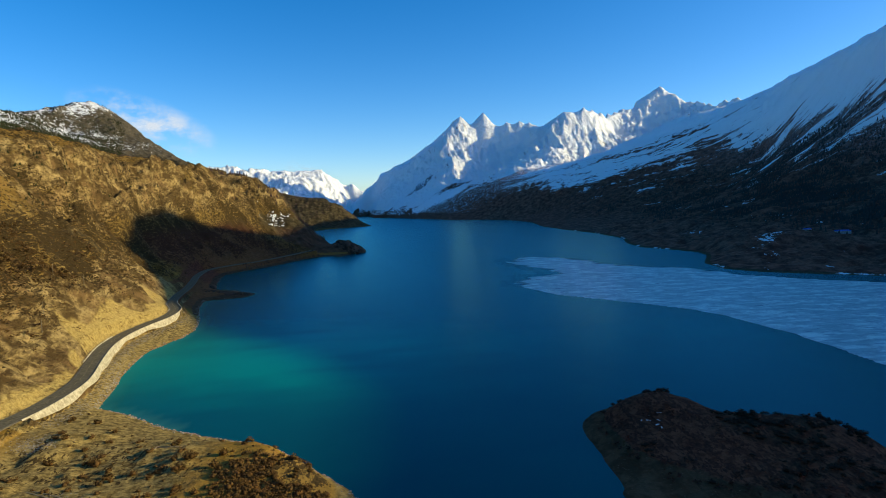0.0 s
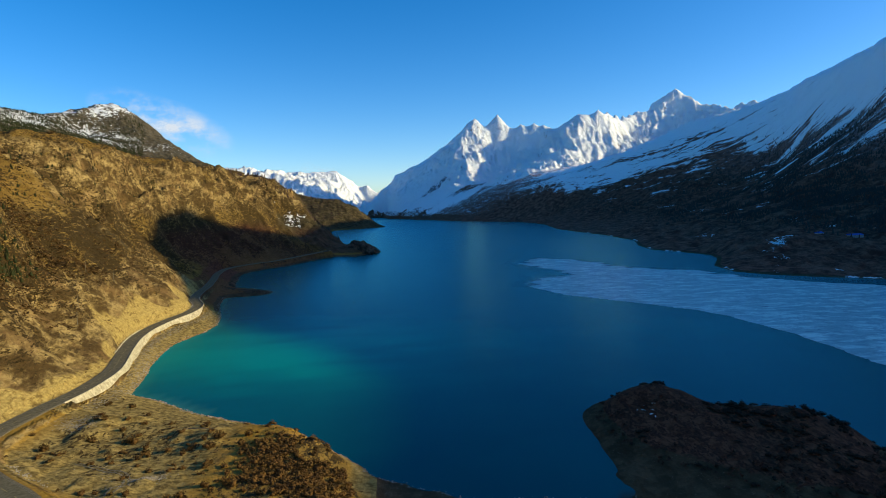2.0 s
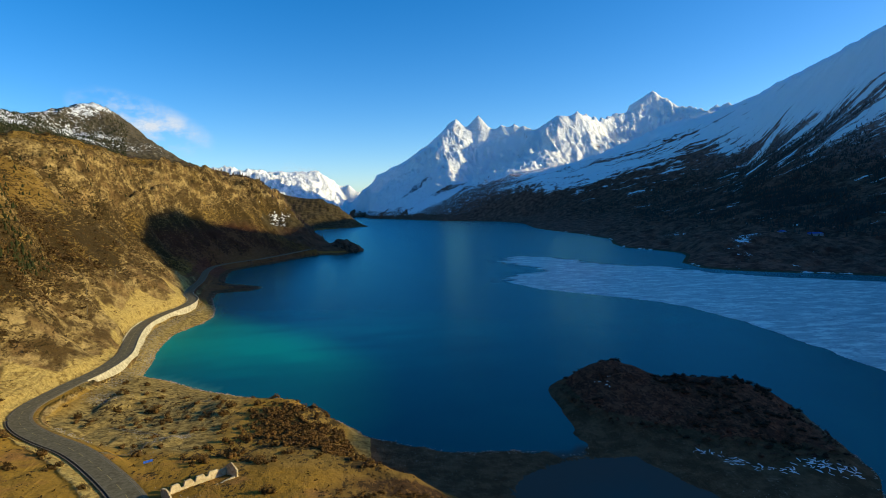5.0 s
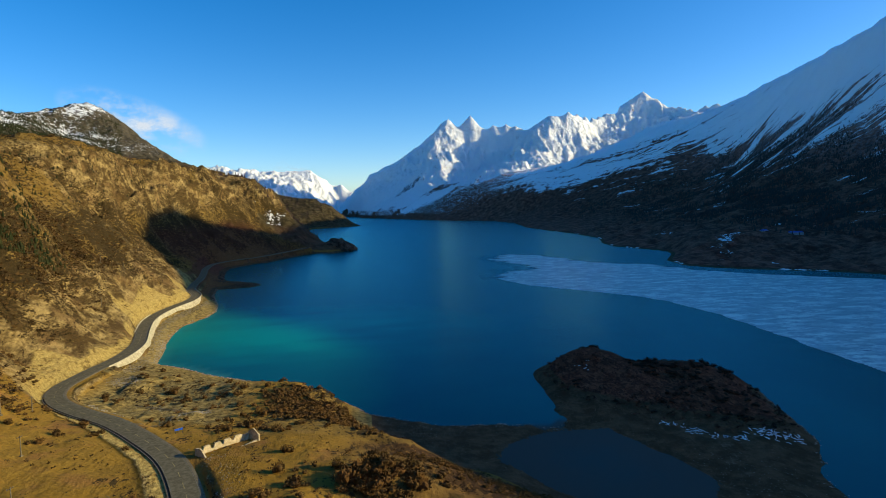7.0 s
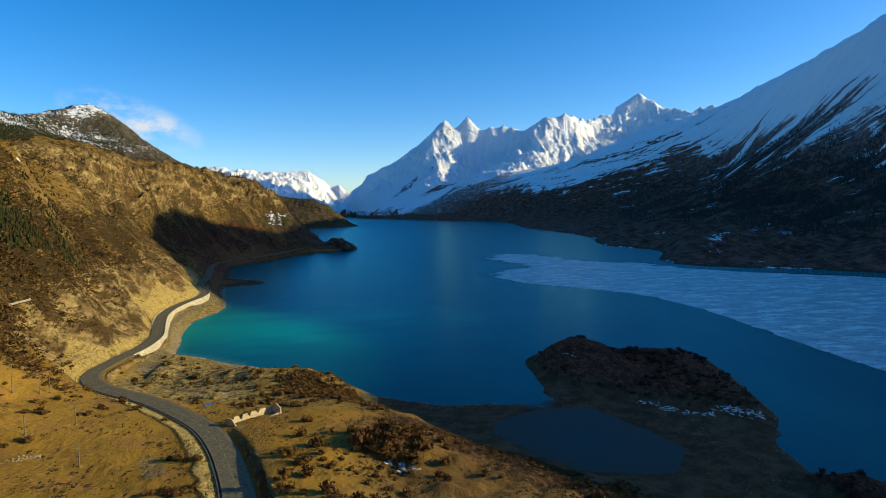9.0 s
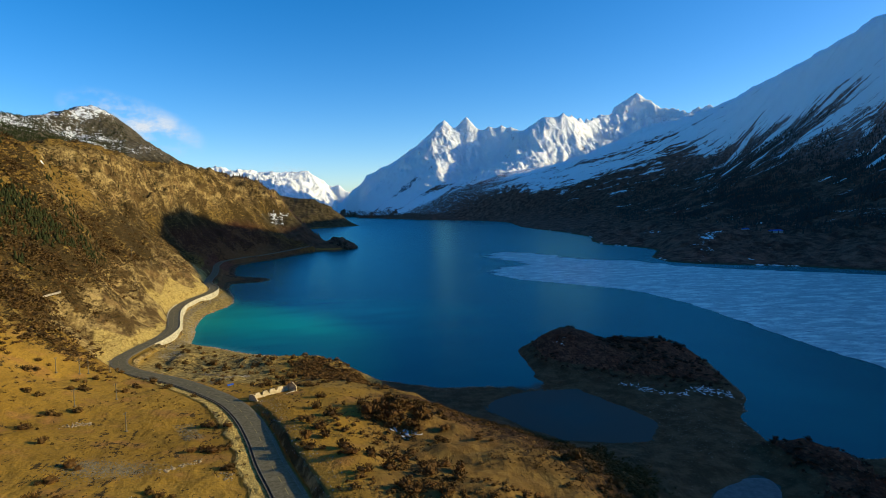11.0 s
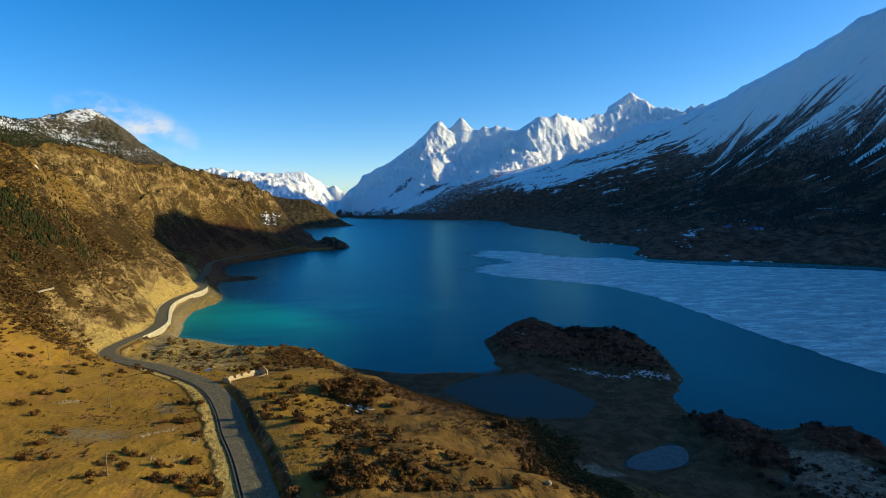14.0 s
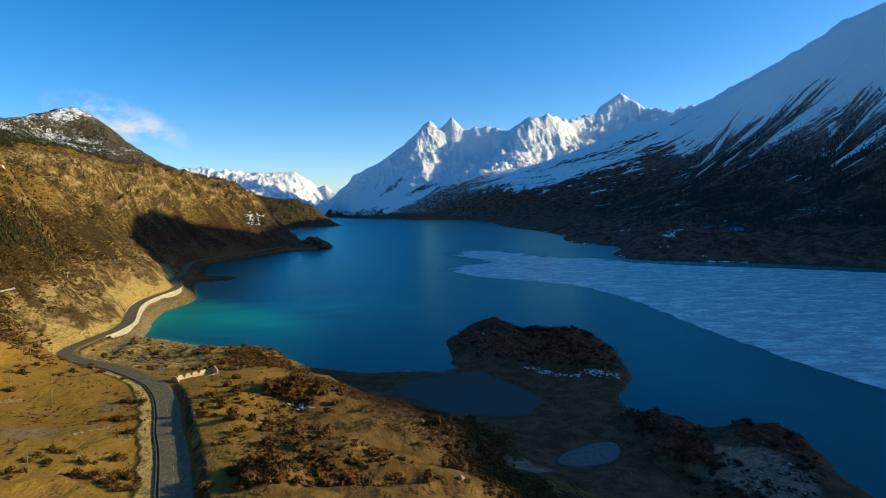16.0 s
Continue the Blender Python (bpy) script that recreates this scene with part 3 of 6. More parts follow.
    # the high peaks: buttresses and couloirs
    massif = n.sum(n.sum(n.noise(0.016, 9, 0.66, n.place(1, 0.6, 0.8), 0.7), n.sum(n.mark("alpine"), 22.0, "MULTIPLY"), "MULTIPLY"), n.sum(n.sum(n.noise(0.035, 6, 0.6, n.turned(45, 0.12, 1, 0.3)), n.mark("streaky"), "MULTIPLY"), 3.0, "MULTIPLY"))
    return n.surface(colour, rough, n.bump(n.sum(relief, massif), 1.8, 0.8), specular=0.04)


def lake_material():
    n = Nodes("lake_water")
    tone = n.mix(n.ramp(n.noise(0.006, 4), 0.35, 0.7), (0.002, 0.064, 0.071), (0.002, 0.088, 0.087))
    tone = n.mix(n.mark("shallow"), tone, (0.035, 0.150, 0.105))
    # the bay's sunlit turquoise, with its silt, is put into the water's colour
    tone = n.mix(n.mark("sunlit_silt"), tone, (0.000, 0.235, 0.160))
    tone = n.mix(n.mark("silty"), tone, (0.066, 0.070, 0.056))
    ripple = n.sum(n.noise(0.35, 4, 0.6, n.place(1, 2.2, 1)), n.sum(n.noise(0.03, 3, 0.5), 2.0, "MULTIPLY"))
    waves = n.bump(ripple, 0.25, 0.22)
    body, gloss, both = n.tree.nodes.new("ShaderNodeBsdfDiffuse"), n.tree.nodes.new("ShaderNodeBsdfGlossy"), n.tree.nodes.new("ShaderNodeMixShader")
    fresnel = n.tree.nodes.new("ShaderNodeFresnel")
    fresnel.inputs["IOR"].default_value = 1.33
    gloss.inputs["Color"].default_value, gloss.inputs["Roughness"].default_value = (0.30, 0.86, 0.95, 1), 0.24
    n.link(tone, body.inputs["Color"])
    n.link(waves, gloss.inputs["Normal"])
    n.link(waves, fresnel.inputs["Normal"])
    n.link(n.sum(n.sum(fresnel.outputs["Fac"], 0.62, "MULTIPLY"), n.ramp(n.mark("silty"), 0, 1, 1.0, 0.22), "MULTIPLY"), both.inputs["Fac"])
    n.link(body.outputs["BSDF"], both.inputs[1])
    n.link(gloss.outputs["BSDF"], both.inputs[2])
    n.link(both.outputs["Shader"], n.out.inputs["Surface"])
    return n.material


def ice_material():
    n = Nodes("lake_ice")
    stretch = n.place(0.55, 1.6, 1)
    tone = n.mix(n.ramp(n.noise(0.05, 7, 0.7, stretch), 0.42, 0.60), (0.28, 0.47, 0.45), (0.68, 0.83, 0.74))
    tone = n.mix(n.ramp(n.noise(0.16, 7, 0.76, n.place(0.45, 0.9, 1)), 0.46, 0.60, 0, 0.9), tone, (0.17, 0.33, 0.34))
    tone = n.mix(n.ramp(n.noise(0.06, 8, 0.8), 0.52, 0.64, 0, 0.6), tone, (0.20, 0.36, 0.36))
    tone = n.mix(n.ramp(n.noise(0.07, 4, 0.6, n.place(0.5, 1.2, 1)), 0.66, 0.70, 0, 0.9), tone, (0.05, 0.15, 0.19))
    tone = n.mix(n.ramp(n.noise(0.9, 4, 0.7), 0.55, 0.75, 0, 0.5), tone, (0.75, 0.83, 0.76))
    n.surface(tone, 0.42, n.bump(n.noise(0.7, 5), 0.15, 0.6), specular=0.4)
    # thin and open towards its far rim
    cover = n.ramp(n.sum(n.mark("solid"), n.sum(n.sum(n.noise(0.05, 7, 0.7, n.place(0.4, 1.3, 1)), 0.5, "SUBTRACT"), 1.1, "MULTIPLY")), 0.22, 0.62)
    cover = n.sum(cover, n.ramp(n.mark("rim"), -0.3, 0.5), "MULTIPLY")
    clear, both = n.add("ShaderNodeBsdfTransparent"), n.add("ShaderNodeMixShader")
    body = [node for node in n.tree.nodes if node.type == "BSDF_PRINCIPLED"][0]
    n.link(cover, both.inputs["Fac"])
    n.link(clear.outputs["BSDF"], both.inputs[1])
    n.link(body.outputs["BSDF"], both.inputs[2])
    n.link(both.outputs["Shader"], n.out.inputs["Surface"])
    return n.material


LAND, LAKE, ICE = land_material(), lake_material(), ice_material()


def plain_material(name, a, b, scale, rough=0.85, relief=0.02, detail=5.0, specular=0.08):
    n = Nodes(name)
    grain = n.noise(scale, detail, 0.65)
    return n.surface(n.mix(n.ramp(grain, 0.32, 0.70), a, b), rough, n.bump(grain, relief, 0.7), specular=specular)


POOL_ICE = plain_material("pool_ice", (0.042, 0.048, 0.043), (0.092, 0.100, 0.090), 0.5, 0.5, 0.01, 7.0, 0.3)


def mesh_object(name, verts, faces, material, smooth_shade=False):
    """Links a mesh from arrays of points and of faces with one count of corners."""
    verts, faces = np.asarray(verts, np.float32), np.asarray(faces, np.int32)
    mesh = bpy.data.meshes.new(name)
    mesh.vertices.add(len(verts))
    mesh.vertices.foreach_set("co", verts.ravel())
    count = faces.shape[1]
    mesh.loops.add(faces.size)
    mesh.loops.foreach_set("vertex_index", faces.ravel())
    mesh.polygons.add(len(faces))
    mesh.polygons.foreach_set("loop_start", np.arange(0, faces.size, count, dtype=np.int32))
    if smooth_shade:
        mesh.polygons.foreach_set("use_smooth", np.ones(len(faces), bool))
    mesh.materials.append(material)
    mesh.update(calc_edges=True)
    return new(name, mesh)


# ---- what covers the land ----
shape = aa.shape
gx, gy, gz = (v.reshape(shape) for v in (GX, GY, GZ))
tangent_r = np.stack([np.gradient(v, axis=1) for v in (gx, gy, gz)], -1)
tangent_a = np.stack([np.gradient(v, axis=0) for v in (gx, gy, gz)], -1)
normal = np.cross(tangent_a, tangent_r)
normal /= np.linalg.norm(normal, axis=-1)[..., None] + 1e-9
STEEP = (1 - np.abs(normal[..., 2])).ravel()
far_r = np.hypot(GX - HUB[0], GY - HUB[1])

SNOW_SPOTS = [(134, 12, 1.2), (162.5, 4, 1.6), (667, 1178, 22), (690, 1190, 18), (620, 852, 24), (640, 870, 20), (600, 830, 14),
              (500, 690, 10), (530, 720, 14), (-240, 352, 2.5), (-235, 340, 2), (-228, 330, 2), (-250, 375, 2.5), (-225, 345, 2), (-46, 1100, 7), (-270, 1060, 8), (-816, 1735, 15), (-808, 1700, 15), (-802, 1668, 14), (-796, 1640, 11), (560, 800, 15), (585, 815, 14), (480, 660, 7), (545, 640, 9), (820, 1000, 14), (760, 1250, 16), (905, 900, 12), (-192, 1085, 30), (-172, 1140, 30), (-165, 1185, 26)]
snow = np.zeros(len(GX), np.float32)
gully = ridged((0.7 * GY + 0.71 * GX) / 85 + 0.2 * fbm(GX / 300, GY / 300, 2, 4), GX / 1100, 4, 61, 0.65)
snow += G_RIGHT * smooth(-0.9, 0.9, (GBASE - 308 + 30 * smooth(1200, 1700, GY) - 25 * smooth(1900, 2300, GY) + 105 * smooth(2450, 2900, GY)) / 205 - 1.0 * gully) * smooth(85, 140, GBASE)
snow += G_RIGHT * 0.30 * smooth(0.35, 0.7, fbm(GX / 60, GY / 60, 3, 66)) * smooth(20, 60, GBASE)
peak_rock = smooth(0.16, 0.46, STEEP) * smooth(-0.3, 0.7, fbm(GX / 90, GY / 110, 4, 71))
snow += G_SNOWY * (1 - 0.34 * peak_rock) * smooth(-0.5, 0.5, (GBASE - 62) / 75 - 0.6 * ridged(GX / 90, GY / 500, 3, 73))
snow += G_DISTANT * (1 - 0.30 * smooth(0.15, 0.45, STEEP) * smooth(-0.2, 0.5, fbm(GX / 90, GY / 120, 4, 75)))
snow += smooth(200, 270, GZ) * (0.44 + 0.20 * fbm(GX / 60, GY / 60, 3, 77, 0.7)) * (GX < -480) * (GY < 2500) * (GY > 900) * smooth(-430, -650, GX - 0.2 * (GY - 1900)) * (1 - 0.9 * smooth(-815, -760, GX) * smooth(1750, 1860, GY))
snow += 0.6 * np.exp(-(((GX + 940) / 80) ** 2 + ((GY - 2170) / 90) ** 2)) * (GZ > 380) + 0.26 * np.exp(-(((GX + 832) / 42) ** 2 + ((GY - 1900) / 70) ** 2)) * smooth(345, 385, GZ)
CHUTES = [(1203, 1916, 1241, 1903, 7), (1241, 1903, 1352, 1831, 11), (1172, 1194, 1236, 1159, 9), (1236, 1159, 1330, 1070, 16), (1150, 1205, 1172, 1194, 5), (1390, 1780, 1520, 1690, 12), (1330, 2060, 1440, 1990, 9)]
for ax, ay, bx, by, wide in CHUTES:                     # snow lying in the gullies
    u = np.clip(((GX - ax) * (bx - ax) + (GY - ay) * (by - ay)) / ((bx - ax) ** 2 + (by - ay) ** 2), 0, 1)
    snow += 0.75 * G_RIGHT * np.exp(-((GX - ax - u * (bx - ax)) ** 2 + (GY - ay - u * (by - ay)) ** 2) / wide**2)
for sx, sy, sr in SNOW_SPOTS:
    snow += (0.62 if sr < 6 else (0.40 if sr > 24 else 0.43)) * np.exp(-((GX - sx) ** 2 + (GY - sy) ** 2) / sr**2) * (smooth(98, 72, GZ) if sr > 24 else 1)
snow += 0.10 * np.exp(-(((GX + 235) / 25) ** 2 + ((GY - 1170) / 60) ** 2)) * (GZ > 20)
snow += (GY > 3900) * smooth(-420, -300, GX) * smooth(140, 60, GX) * smooth(40, 70, GZ)
snow += 0.5 * G_SNOWY * smooth(6, 22, GZ) * smooth(190, 110, GBASE)
snow -= 0.75 * G_SNOWY * smooth(0.28, 0.62, ridged((0.6 * GX - 0.8 * GY) / 120 + 0.3 * fbm(GX / 250, GY / 250, 3, 78), GX / 700, 4, 79, 0.6)) * smooth(330, 130, GBASE)
snow += 0.40 * smooth(2750, 3250, GY) * (GX > -160) * (GX < 1400) * smooth(6, 40, GZ) * (1 - G_SNOWY)
snow += 0.6 * smooth(0.15, 0.5, GZ) * smooth(2.2, 1.0, GZ) * (GX > 420) * (GY > 560) * (GY < 1700) * smooth(-0.2, 0.4, fbm(GX / 40, GY / 40, 3, 80))
snow = np.clip(snow, 0, 1)
speckle = smooth(200, 240, GZ) * (GX < -480) * (GY < 2500) + np.exp(-(((GX + 195) / 70) ** 2 + ((GY - 1160) / 80) ** 2)) + 0.8 * (GX > 420) * (GY < 1300) * smooth(60, 40, GZ) + 0.25 * G_RIGHT + 0.60 * G_SNOWY + 0.55 * G_DISTANT + 0.5 * smooth(2750, 3000, GY) * (GX > -160) * (1 - G_SNOWY)

wood = G_RIGHT * smooth(25, 90, GBASE) + smooth(150, 210, GBASE) * smooth(-380, -520, GX) + 0.75 * smooth(2200, 2350, GY) * (GX < 100) * smooth(2900, 2700, GY) + G_SNOWY * smooth(200, 80, GBASE)
wood += 0.45 * smooth(650, 500, GY) * smooth(-175, -230, GX) * smooth(40, 60, GZ) * smooth(105, 80, GZ) * smooth(300, 420, GY - 100)
wood += 0.65 * smooth(1150, 1300, GY) * smooth(1900, 1700, GY) * (GX < 0)
wood += smooth(2500, 2800, GY) * (1 - G_SNOWY) * (GX > -160) * (GY < 3500) + 0.95 * smooth(400, 440, GX) * smooth(0.6, 2.5, GZ)
wood += 0.85 * smooth(1000, 1100, GY) * smooth(80, 55, GBASE) * (GX < 0) * smooth(2, 6, GZ) * (GY < 2300)
wood = np.clip(wood, 0, 1)

face = smooth(60, 82, GBASE) * smooth(160, 142, GBASE) * smooth(430, 520, GY) * smooth(1330, 1230, GY) * G_LEFT
rock = face * (0.66 + 0.4 * smooth(0.15, 0.5, STEEP) + 0.34 * fbm(GX / 50, GY / 50, 3, 81)) + G_LEFT * 0.5 * smooth(0.3, 0.5, STEEP) * (1 - face)
rock += G_SNOWY + G_DISTANT
low_rock = smooth(-5, -8, GSIDE) * (GX < -60) * smooth(60, 42, GBASE + 10 * fbm(GX / 40, GY / 40, 2, 89)) * smooth(160, 180, GY) * smooth(640, 560, GY)
rock += 0.74 * low_rock
cut = smooth(19, 7, np.abs(GSIDE) - 8 * fbm(GX / 30, GY / 30, 2, 86)) * (GSIDE < 0) * smooth(150, 180, GY) * smooth(640, 520, GY)
# bare roadside bank, its sunlit paleness put into the colour
cut += 0.8 * smooth(10.5, 7.5, np.abs(GSIDE) + 0.8 * fbm(GX / 6, GY / 6, 2, 87)) * (GSIDE < 0) * (GY < 150)
rock = np.clip(rock + cut + 0.8 * smooth(14, 6, np.abs(GSIDE)) * smooth(0.05, 0.25, STEEP), 0, 1)

mud = smooth(3.0, 1.4, GZ) * smooth(2000, 1200, GY)
# low slopes in shade take mud's dark brown to stand for shaded soil
mud += (GX > 60) * (GX < 400) * smooth(5.5, 3.5, GZ) * (GY < 400)
mud = np.clip(mud, 0, 1)
thick = smooth(-0.4, 0.6, fbm(GX / 21, GY / 21, 4, 83))
scrub = G_LEFT * (0.31 + 0.28 * thick) + (1 - G_LEFT) * smooth(1.5, 4, GZ) * (0.02 + 0.30 * thick * thick)
band = G_LEFT * smooth(30, 44, GBASE + 10 * fbm(GX / 50, GY / 50, 2, 88)) * smooth(98, 78, GBASE)
scrub += 0.23 * band - 0.08 * face + 0.06 * G_LEFT
edge = smooth(20, 55, GX + 0.35 * GY) * smooth(17, 12, GZ) * smooth(2.2, 3.5, GZ) * (GX < 110) * (GY < 110)
scrub += 0.45 * edge
bushy = smooth(-52, -34, GX) * smooth(4, -4, GX) * smooth(112, 122, GY) * smooth(200, 185, GY) * (GZ > 3)
scrub += 0.30 * bushy
band = np.clip(band + 0.8 * smooth(-14, 2, GX) * (GY < 112) * (G_LEFT < 0.5) * (GZ > 3) + 0.6 * bushy, 0, 1)
scrub += 0.35 * smooth(500, 560, GX) * smooth(1, 8, GZ)
scrub -= 0.16 * low_rock + 0.6 * cut + 0.4 * np.clip(mud, 0, 1) + 0.06 * rock
on_island = (GX > 78) & (GY > 100) & (GY < 230) & (GX < 175)
scrub = np.where(on_island & (GZ > 2.4), 0.50, scrub)
scrub = np.where((GX > 120) & (GY < 70) & (GX < 190) & (GZ > 2.2), 0.55, scrub)
# ground reddened where shade lies, so that the shade turns out brown
ruddy_shade = np.clip(on_island * smooth(2.0, 3.0, GZ) + (GX > 120) * (GX < 195) * (GY < 75) * smooth(2.0, 3.0, GZ) + 0.22 * edge + 0.8 * smooth(400, 440, GX) * smooth(80, 40, GZ)
                + 0.0, 0, 1)
ruddy_shade = np.clip(ruddy_shade + 0.25 * smooth(3.5, 4.2, GSIDE) * smooth(9, 7, GSIDE) * (GY < 100) + 0.8 * (GY > 2600) * (GX > -160) + G_RIGHT + smooth(420, 520, GX) * (GY < 3300) + 0.75 * smooth(680, 760, GY) * smooth(66, 46, GBASE) * (GX < -10) * smooth(1050, 950, GY) + 0.3 * smooth(950, 1050, GY) * smooth(50, 30, GBASE) * (GX < -10) * (GY < 1250) + 0.75 * smooth(500, 540, GY) * smooth(34, 22, GBASE) * (GX < -100) * (GY < 800) * (GSIDE > -14) + 0.10 * smooth(-14, 2, GX) * (GX < 80) * (GY < 112) * (GZ > 3), 0, 1)
stony = smooth(-130, -115, GX) * smooth(-44, -62, GX) * smooth(138, 152, GY + 0.4 * (GX + 80)) * smooth(4.0, 6.0, GSIDE) * (GY < 300)
stony = np.clip(stony + smooth(4, 5, GSIDE) * smooth(26, 16, GSIDE) * (GY > 225) * (GY < 500) + 0.8 * (G_LEFT < 0.5) * smooth(3.4, 1.8, GZ) * (GX < 0) * (GY > 150) * (GY < 500), 0, 1)
mud = mud * (1 - stony)
rock = np.clip(rock + 0.30 * smooth(6, 8, GSIDE) * smooth(20, 14, GSIDE) * (GY < 102) * (GY > -60), 0, 1)
# darker brown over the lakeward part of the terrace
dark_terrace = smooth(-20, 4, GX) * (GX < 110) * smooth(135, 110, GY) * (G_LEFT < 0.5) * (GZ > 2.5)
alpine = np.clip(G_SNOWY + G_DISTANT, 0, 1)
dusting = G_RIGHT * 0.30 * smooth(130, 350, GBASE) * smooth(2600, 1600, GY) + 0.07 * speckle * (GX < -480)
pale = np.clip(0.55 * np.exp(-(((GX - 149) / 15) ** 2 + ((GY + 0) / 20) ** 2)) + 0.35 * np.exp(-(((GX - 80) / 8) ** 2 + ((GY - 20) / 7) ** 2)) + 0.12 * np.exp(-(((GX - 118) / 14) ** 2 + ((GY - 92) / 20) ** 2)), 0, 1)
# pale rock held back on the hill's shaded foot, which darkens it
rock = rock * (1 - 0.8 * smooth(620, 700, GY) * smooth(90, 60, GBASE) * (GX < -60))
rugged = np.clip(G_LEFT + G_RIGHT + rock + 0.3 * ruddy_shade, 0, 1)


def land_region():
    """0 near ground and lake bed, 1 left hill, 2 right mountain, 3 snow peaks, 4 far range."""
    region = np.zeros(len(GX), int)
    region[(GX < 60) & (GY > 130) & (GSIDE < -4.0) & (GX < -80)] = 1
    region[(GX < 60) & (GY > 640) & (GZ > -2) & (GY < 3300)] = 1
    region[(GX > 380) & (GY > 350) & (GZ > -2)] = 2
    region[(GX > 1000) & (GY <= 350)] = 2
    region[(GY > 3330 - 0.1 * GX) & (GX > -160) & (GZ > -2)] = 3
    region[(GY > 3300) & (GX <= -160)] = 4
    region[(GX < -260) & (GY < 3300)] = 1
    return region


def build_land():
    rows, cols = shape
    index = np.arange(rows * cols).reshape(shape)
    quads = np.stack([index[:-1, :-1], index[:-1, 1:], index[1:, 1:], index[1:, :-1]], -1).reshape(-1, 4)[:, ::-1]
    region = land_region()[quads].max(1)
    points = np.stack([GX, GY, GZ], 1)
    names = (("ground", "dry sandy terrace with sparse grass, mud flats and lake bed", "ground"),
             ("hillside", "brown scrubby hillside with tan cliffs and road cutting", "hillside"),
             ("mountain_east", "dark forested mountain slope with snow streaks in shade", "mountain"),
             ("mountain_north", "jagged snow-covered mountain peaks lit by low sun", "mountain"),
             ("mountain_far", "far range of white snowy mountains", "mountain"))
    for k, (name, label, category) in enumerate(names):
        some = quads[region == k]
        used, inverse = np.unique(some, return_inverse=True)
        ob = mesh_object(name, points[used], inverse.reshape(-1, 4), LAND, True)
        for mark, values in (("snow", snow), ("wood", wood), ("rock", rock), ("cut", np.clip(cut + 0.22 * low_rock, 0, 1)), ("band", np.clip(band + 0.5 * face + 0.5 * G_LEFT, 0, 1)), ("streaky", G_RIGHT + 0.35 * G_SNOWY), ("mud", mud), ("scrub", scrub), ("speckle", speckle), ("ruddy_shade", ruddy_shade), ("rugged", rugged), ("stony", stony), ("alpine", alpine), ("dusting", dusting), ("pale", pale), ("dark_terrace", dark_terrace)):
            layer = ob.data.attributes.new(mark, "FLOAT", "POINT")
            layer.data.foreach_set("value", np.ascontiguousarray(values[used], dtype=np.float32))
        tagged(ob, label, category, kind="structure")


build_land()


# ---- the lake and its ice ----
def build_lake():
    a = np.radians(np.linspace(-60, 62, 260))
    r = np.geomspace(60, 5050, 300)
    am, rm = np.meshgrid(a, r, indexing="ij")
    x, y = HUB[0] + rm * np.sin(am), HUB[1] + rm * np.cos(am)
    index = np.arange(x.size).reshape(x.shape)
    quads = np.stack([index[:-1, :-1], index[1:, :-1], index[1:, 1:], index[:-1, 1:]], -1).reshape(-1, 4)
    ob = mesh_object("lake", np.stack([x.ravel(), y.ravel(), 0 * x.ravel()], 1), quads, LAKE, True)
    depth = -base_height(x.ravel(), y.ravel())
    layer = ob.data.attributes.new("shallow", "FLOAT", "POINT")
    layer.data.foreach_set("value", np.ascontiguousarray(smooth(2.5, 0.0, depth) * (x.ravel() < -75), dtype=np.float32))
    layer = ob.data.attributes.new("sunlit_silt", "FLOAT", "POINT")
    # painted patch of sunlit, silty bay, fading outward and broken by noise
    sunlit_patch = smooth(150, 30, np.hypot((x.ravel() + 70) / 1.4, (y.ravel() - 355) / 0.9)) * (0.75 + 0.35 * fbm(x.ravel() / 60, y.ravel() / 25, 3, 95))
    layer.data.foreach_set("value", np.ascontiguousarray(np.clip(sunlit_patch, 0, 1), dtype=np.float32))
    layer = ob.data.attributes.new("silty", "FLOAT", "POINT")
    layer.data.foreach_set("value", np.ascontiguousarray(smooth(1.4, 0.3, depth) * (x.ravel() > 20) * (x.ravel() < 121) * (y.ravel() < 150), dtype=np.float32))
    tagged(ob, "calm deep teal lake water with faint ripples", "lake", kind="structure")


ICE_EDGE = [(152, 611), (179, 541), (208, 508), (233, 476), (253, 451), (268, 415), (275, 354), (273, 300), (267, 236), (264, 172), (262, 124), (264, 89), (266, 50), (275, -60), (300, -200),
            (900, -200), (760, 320), (560, 510), (467, 582), (432, 633), (415, 690), (405, 718), (348, 770), (305, 890), (270, 915), (249, 926), (218, 890), (205, 840), (213, 788), (228, 735), (232, 700), (184, 673)]


def line_distance(x, y, points):
    """The distance of each place from a polyline."""
    out = np.full(len(x), 1e6)
    for (ax, ay), (bx, by) in zip(points, points[1:]):
        u = np.clip(((x - ax) * (bx - ax) + (y - ay) * (by - ay)) / ((bx - ax) ** 2 + (by - ay) ** 2), 0, 1)
        out = np.minimum(out, np.hypot(x - ax - u * (bx - ax), y - ay - u * (by - ay)))
    return out


def inside(x, y, ring):
    hit = np.zeros(len(x), bool)
    for (ax, ay), (bx, by) in zip(ring, ring[1:] + ring[:1]):
        hit ^= ((ay > y) != (by > y)) & (x < (bx - ax) * (y - ay) / (by - ay + 1e-9) + ax)
    return hit


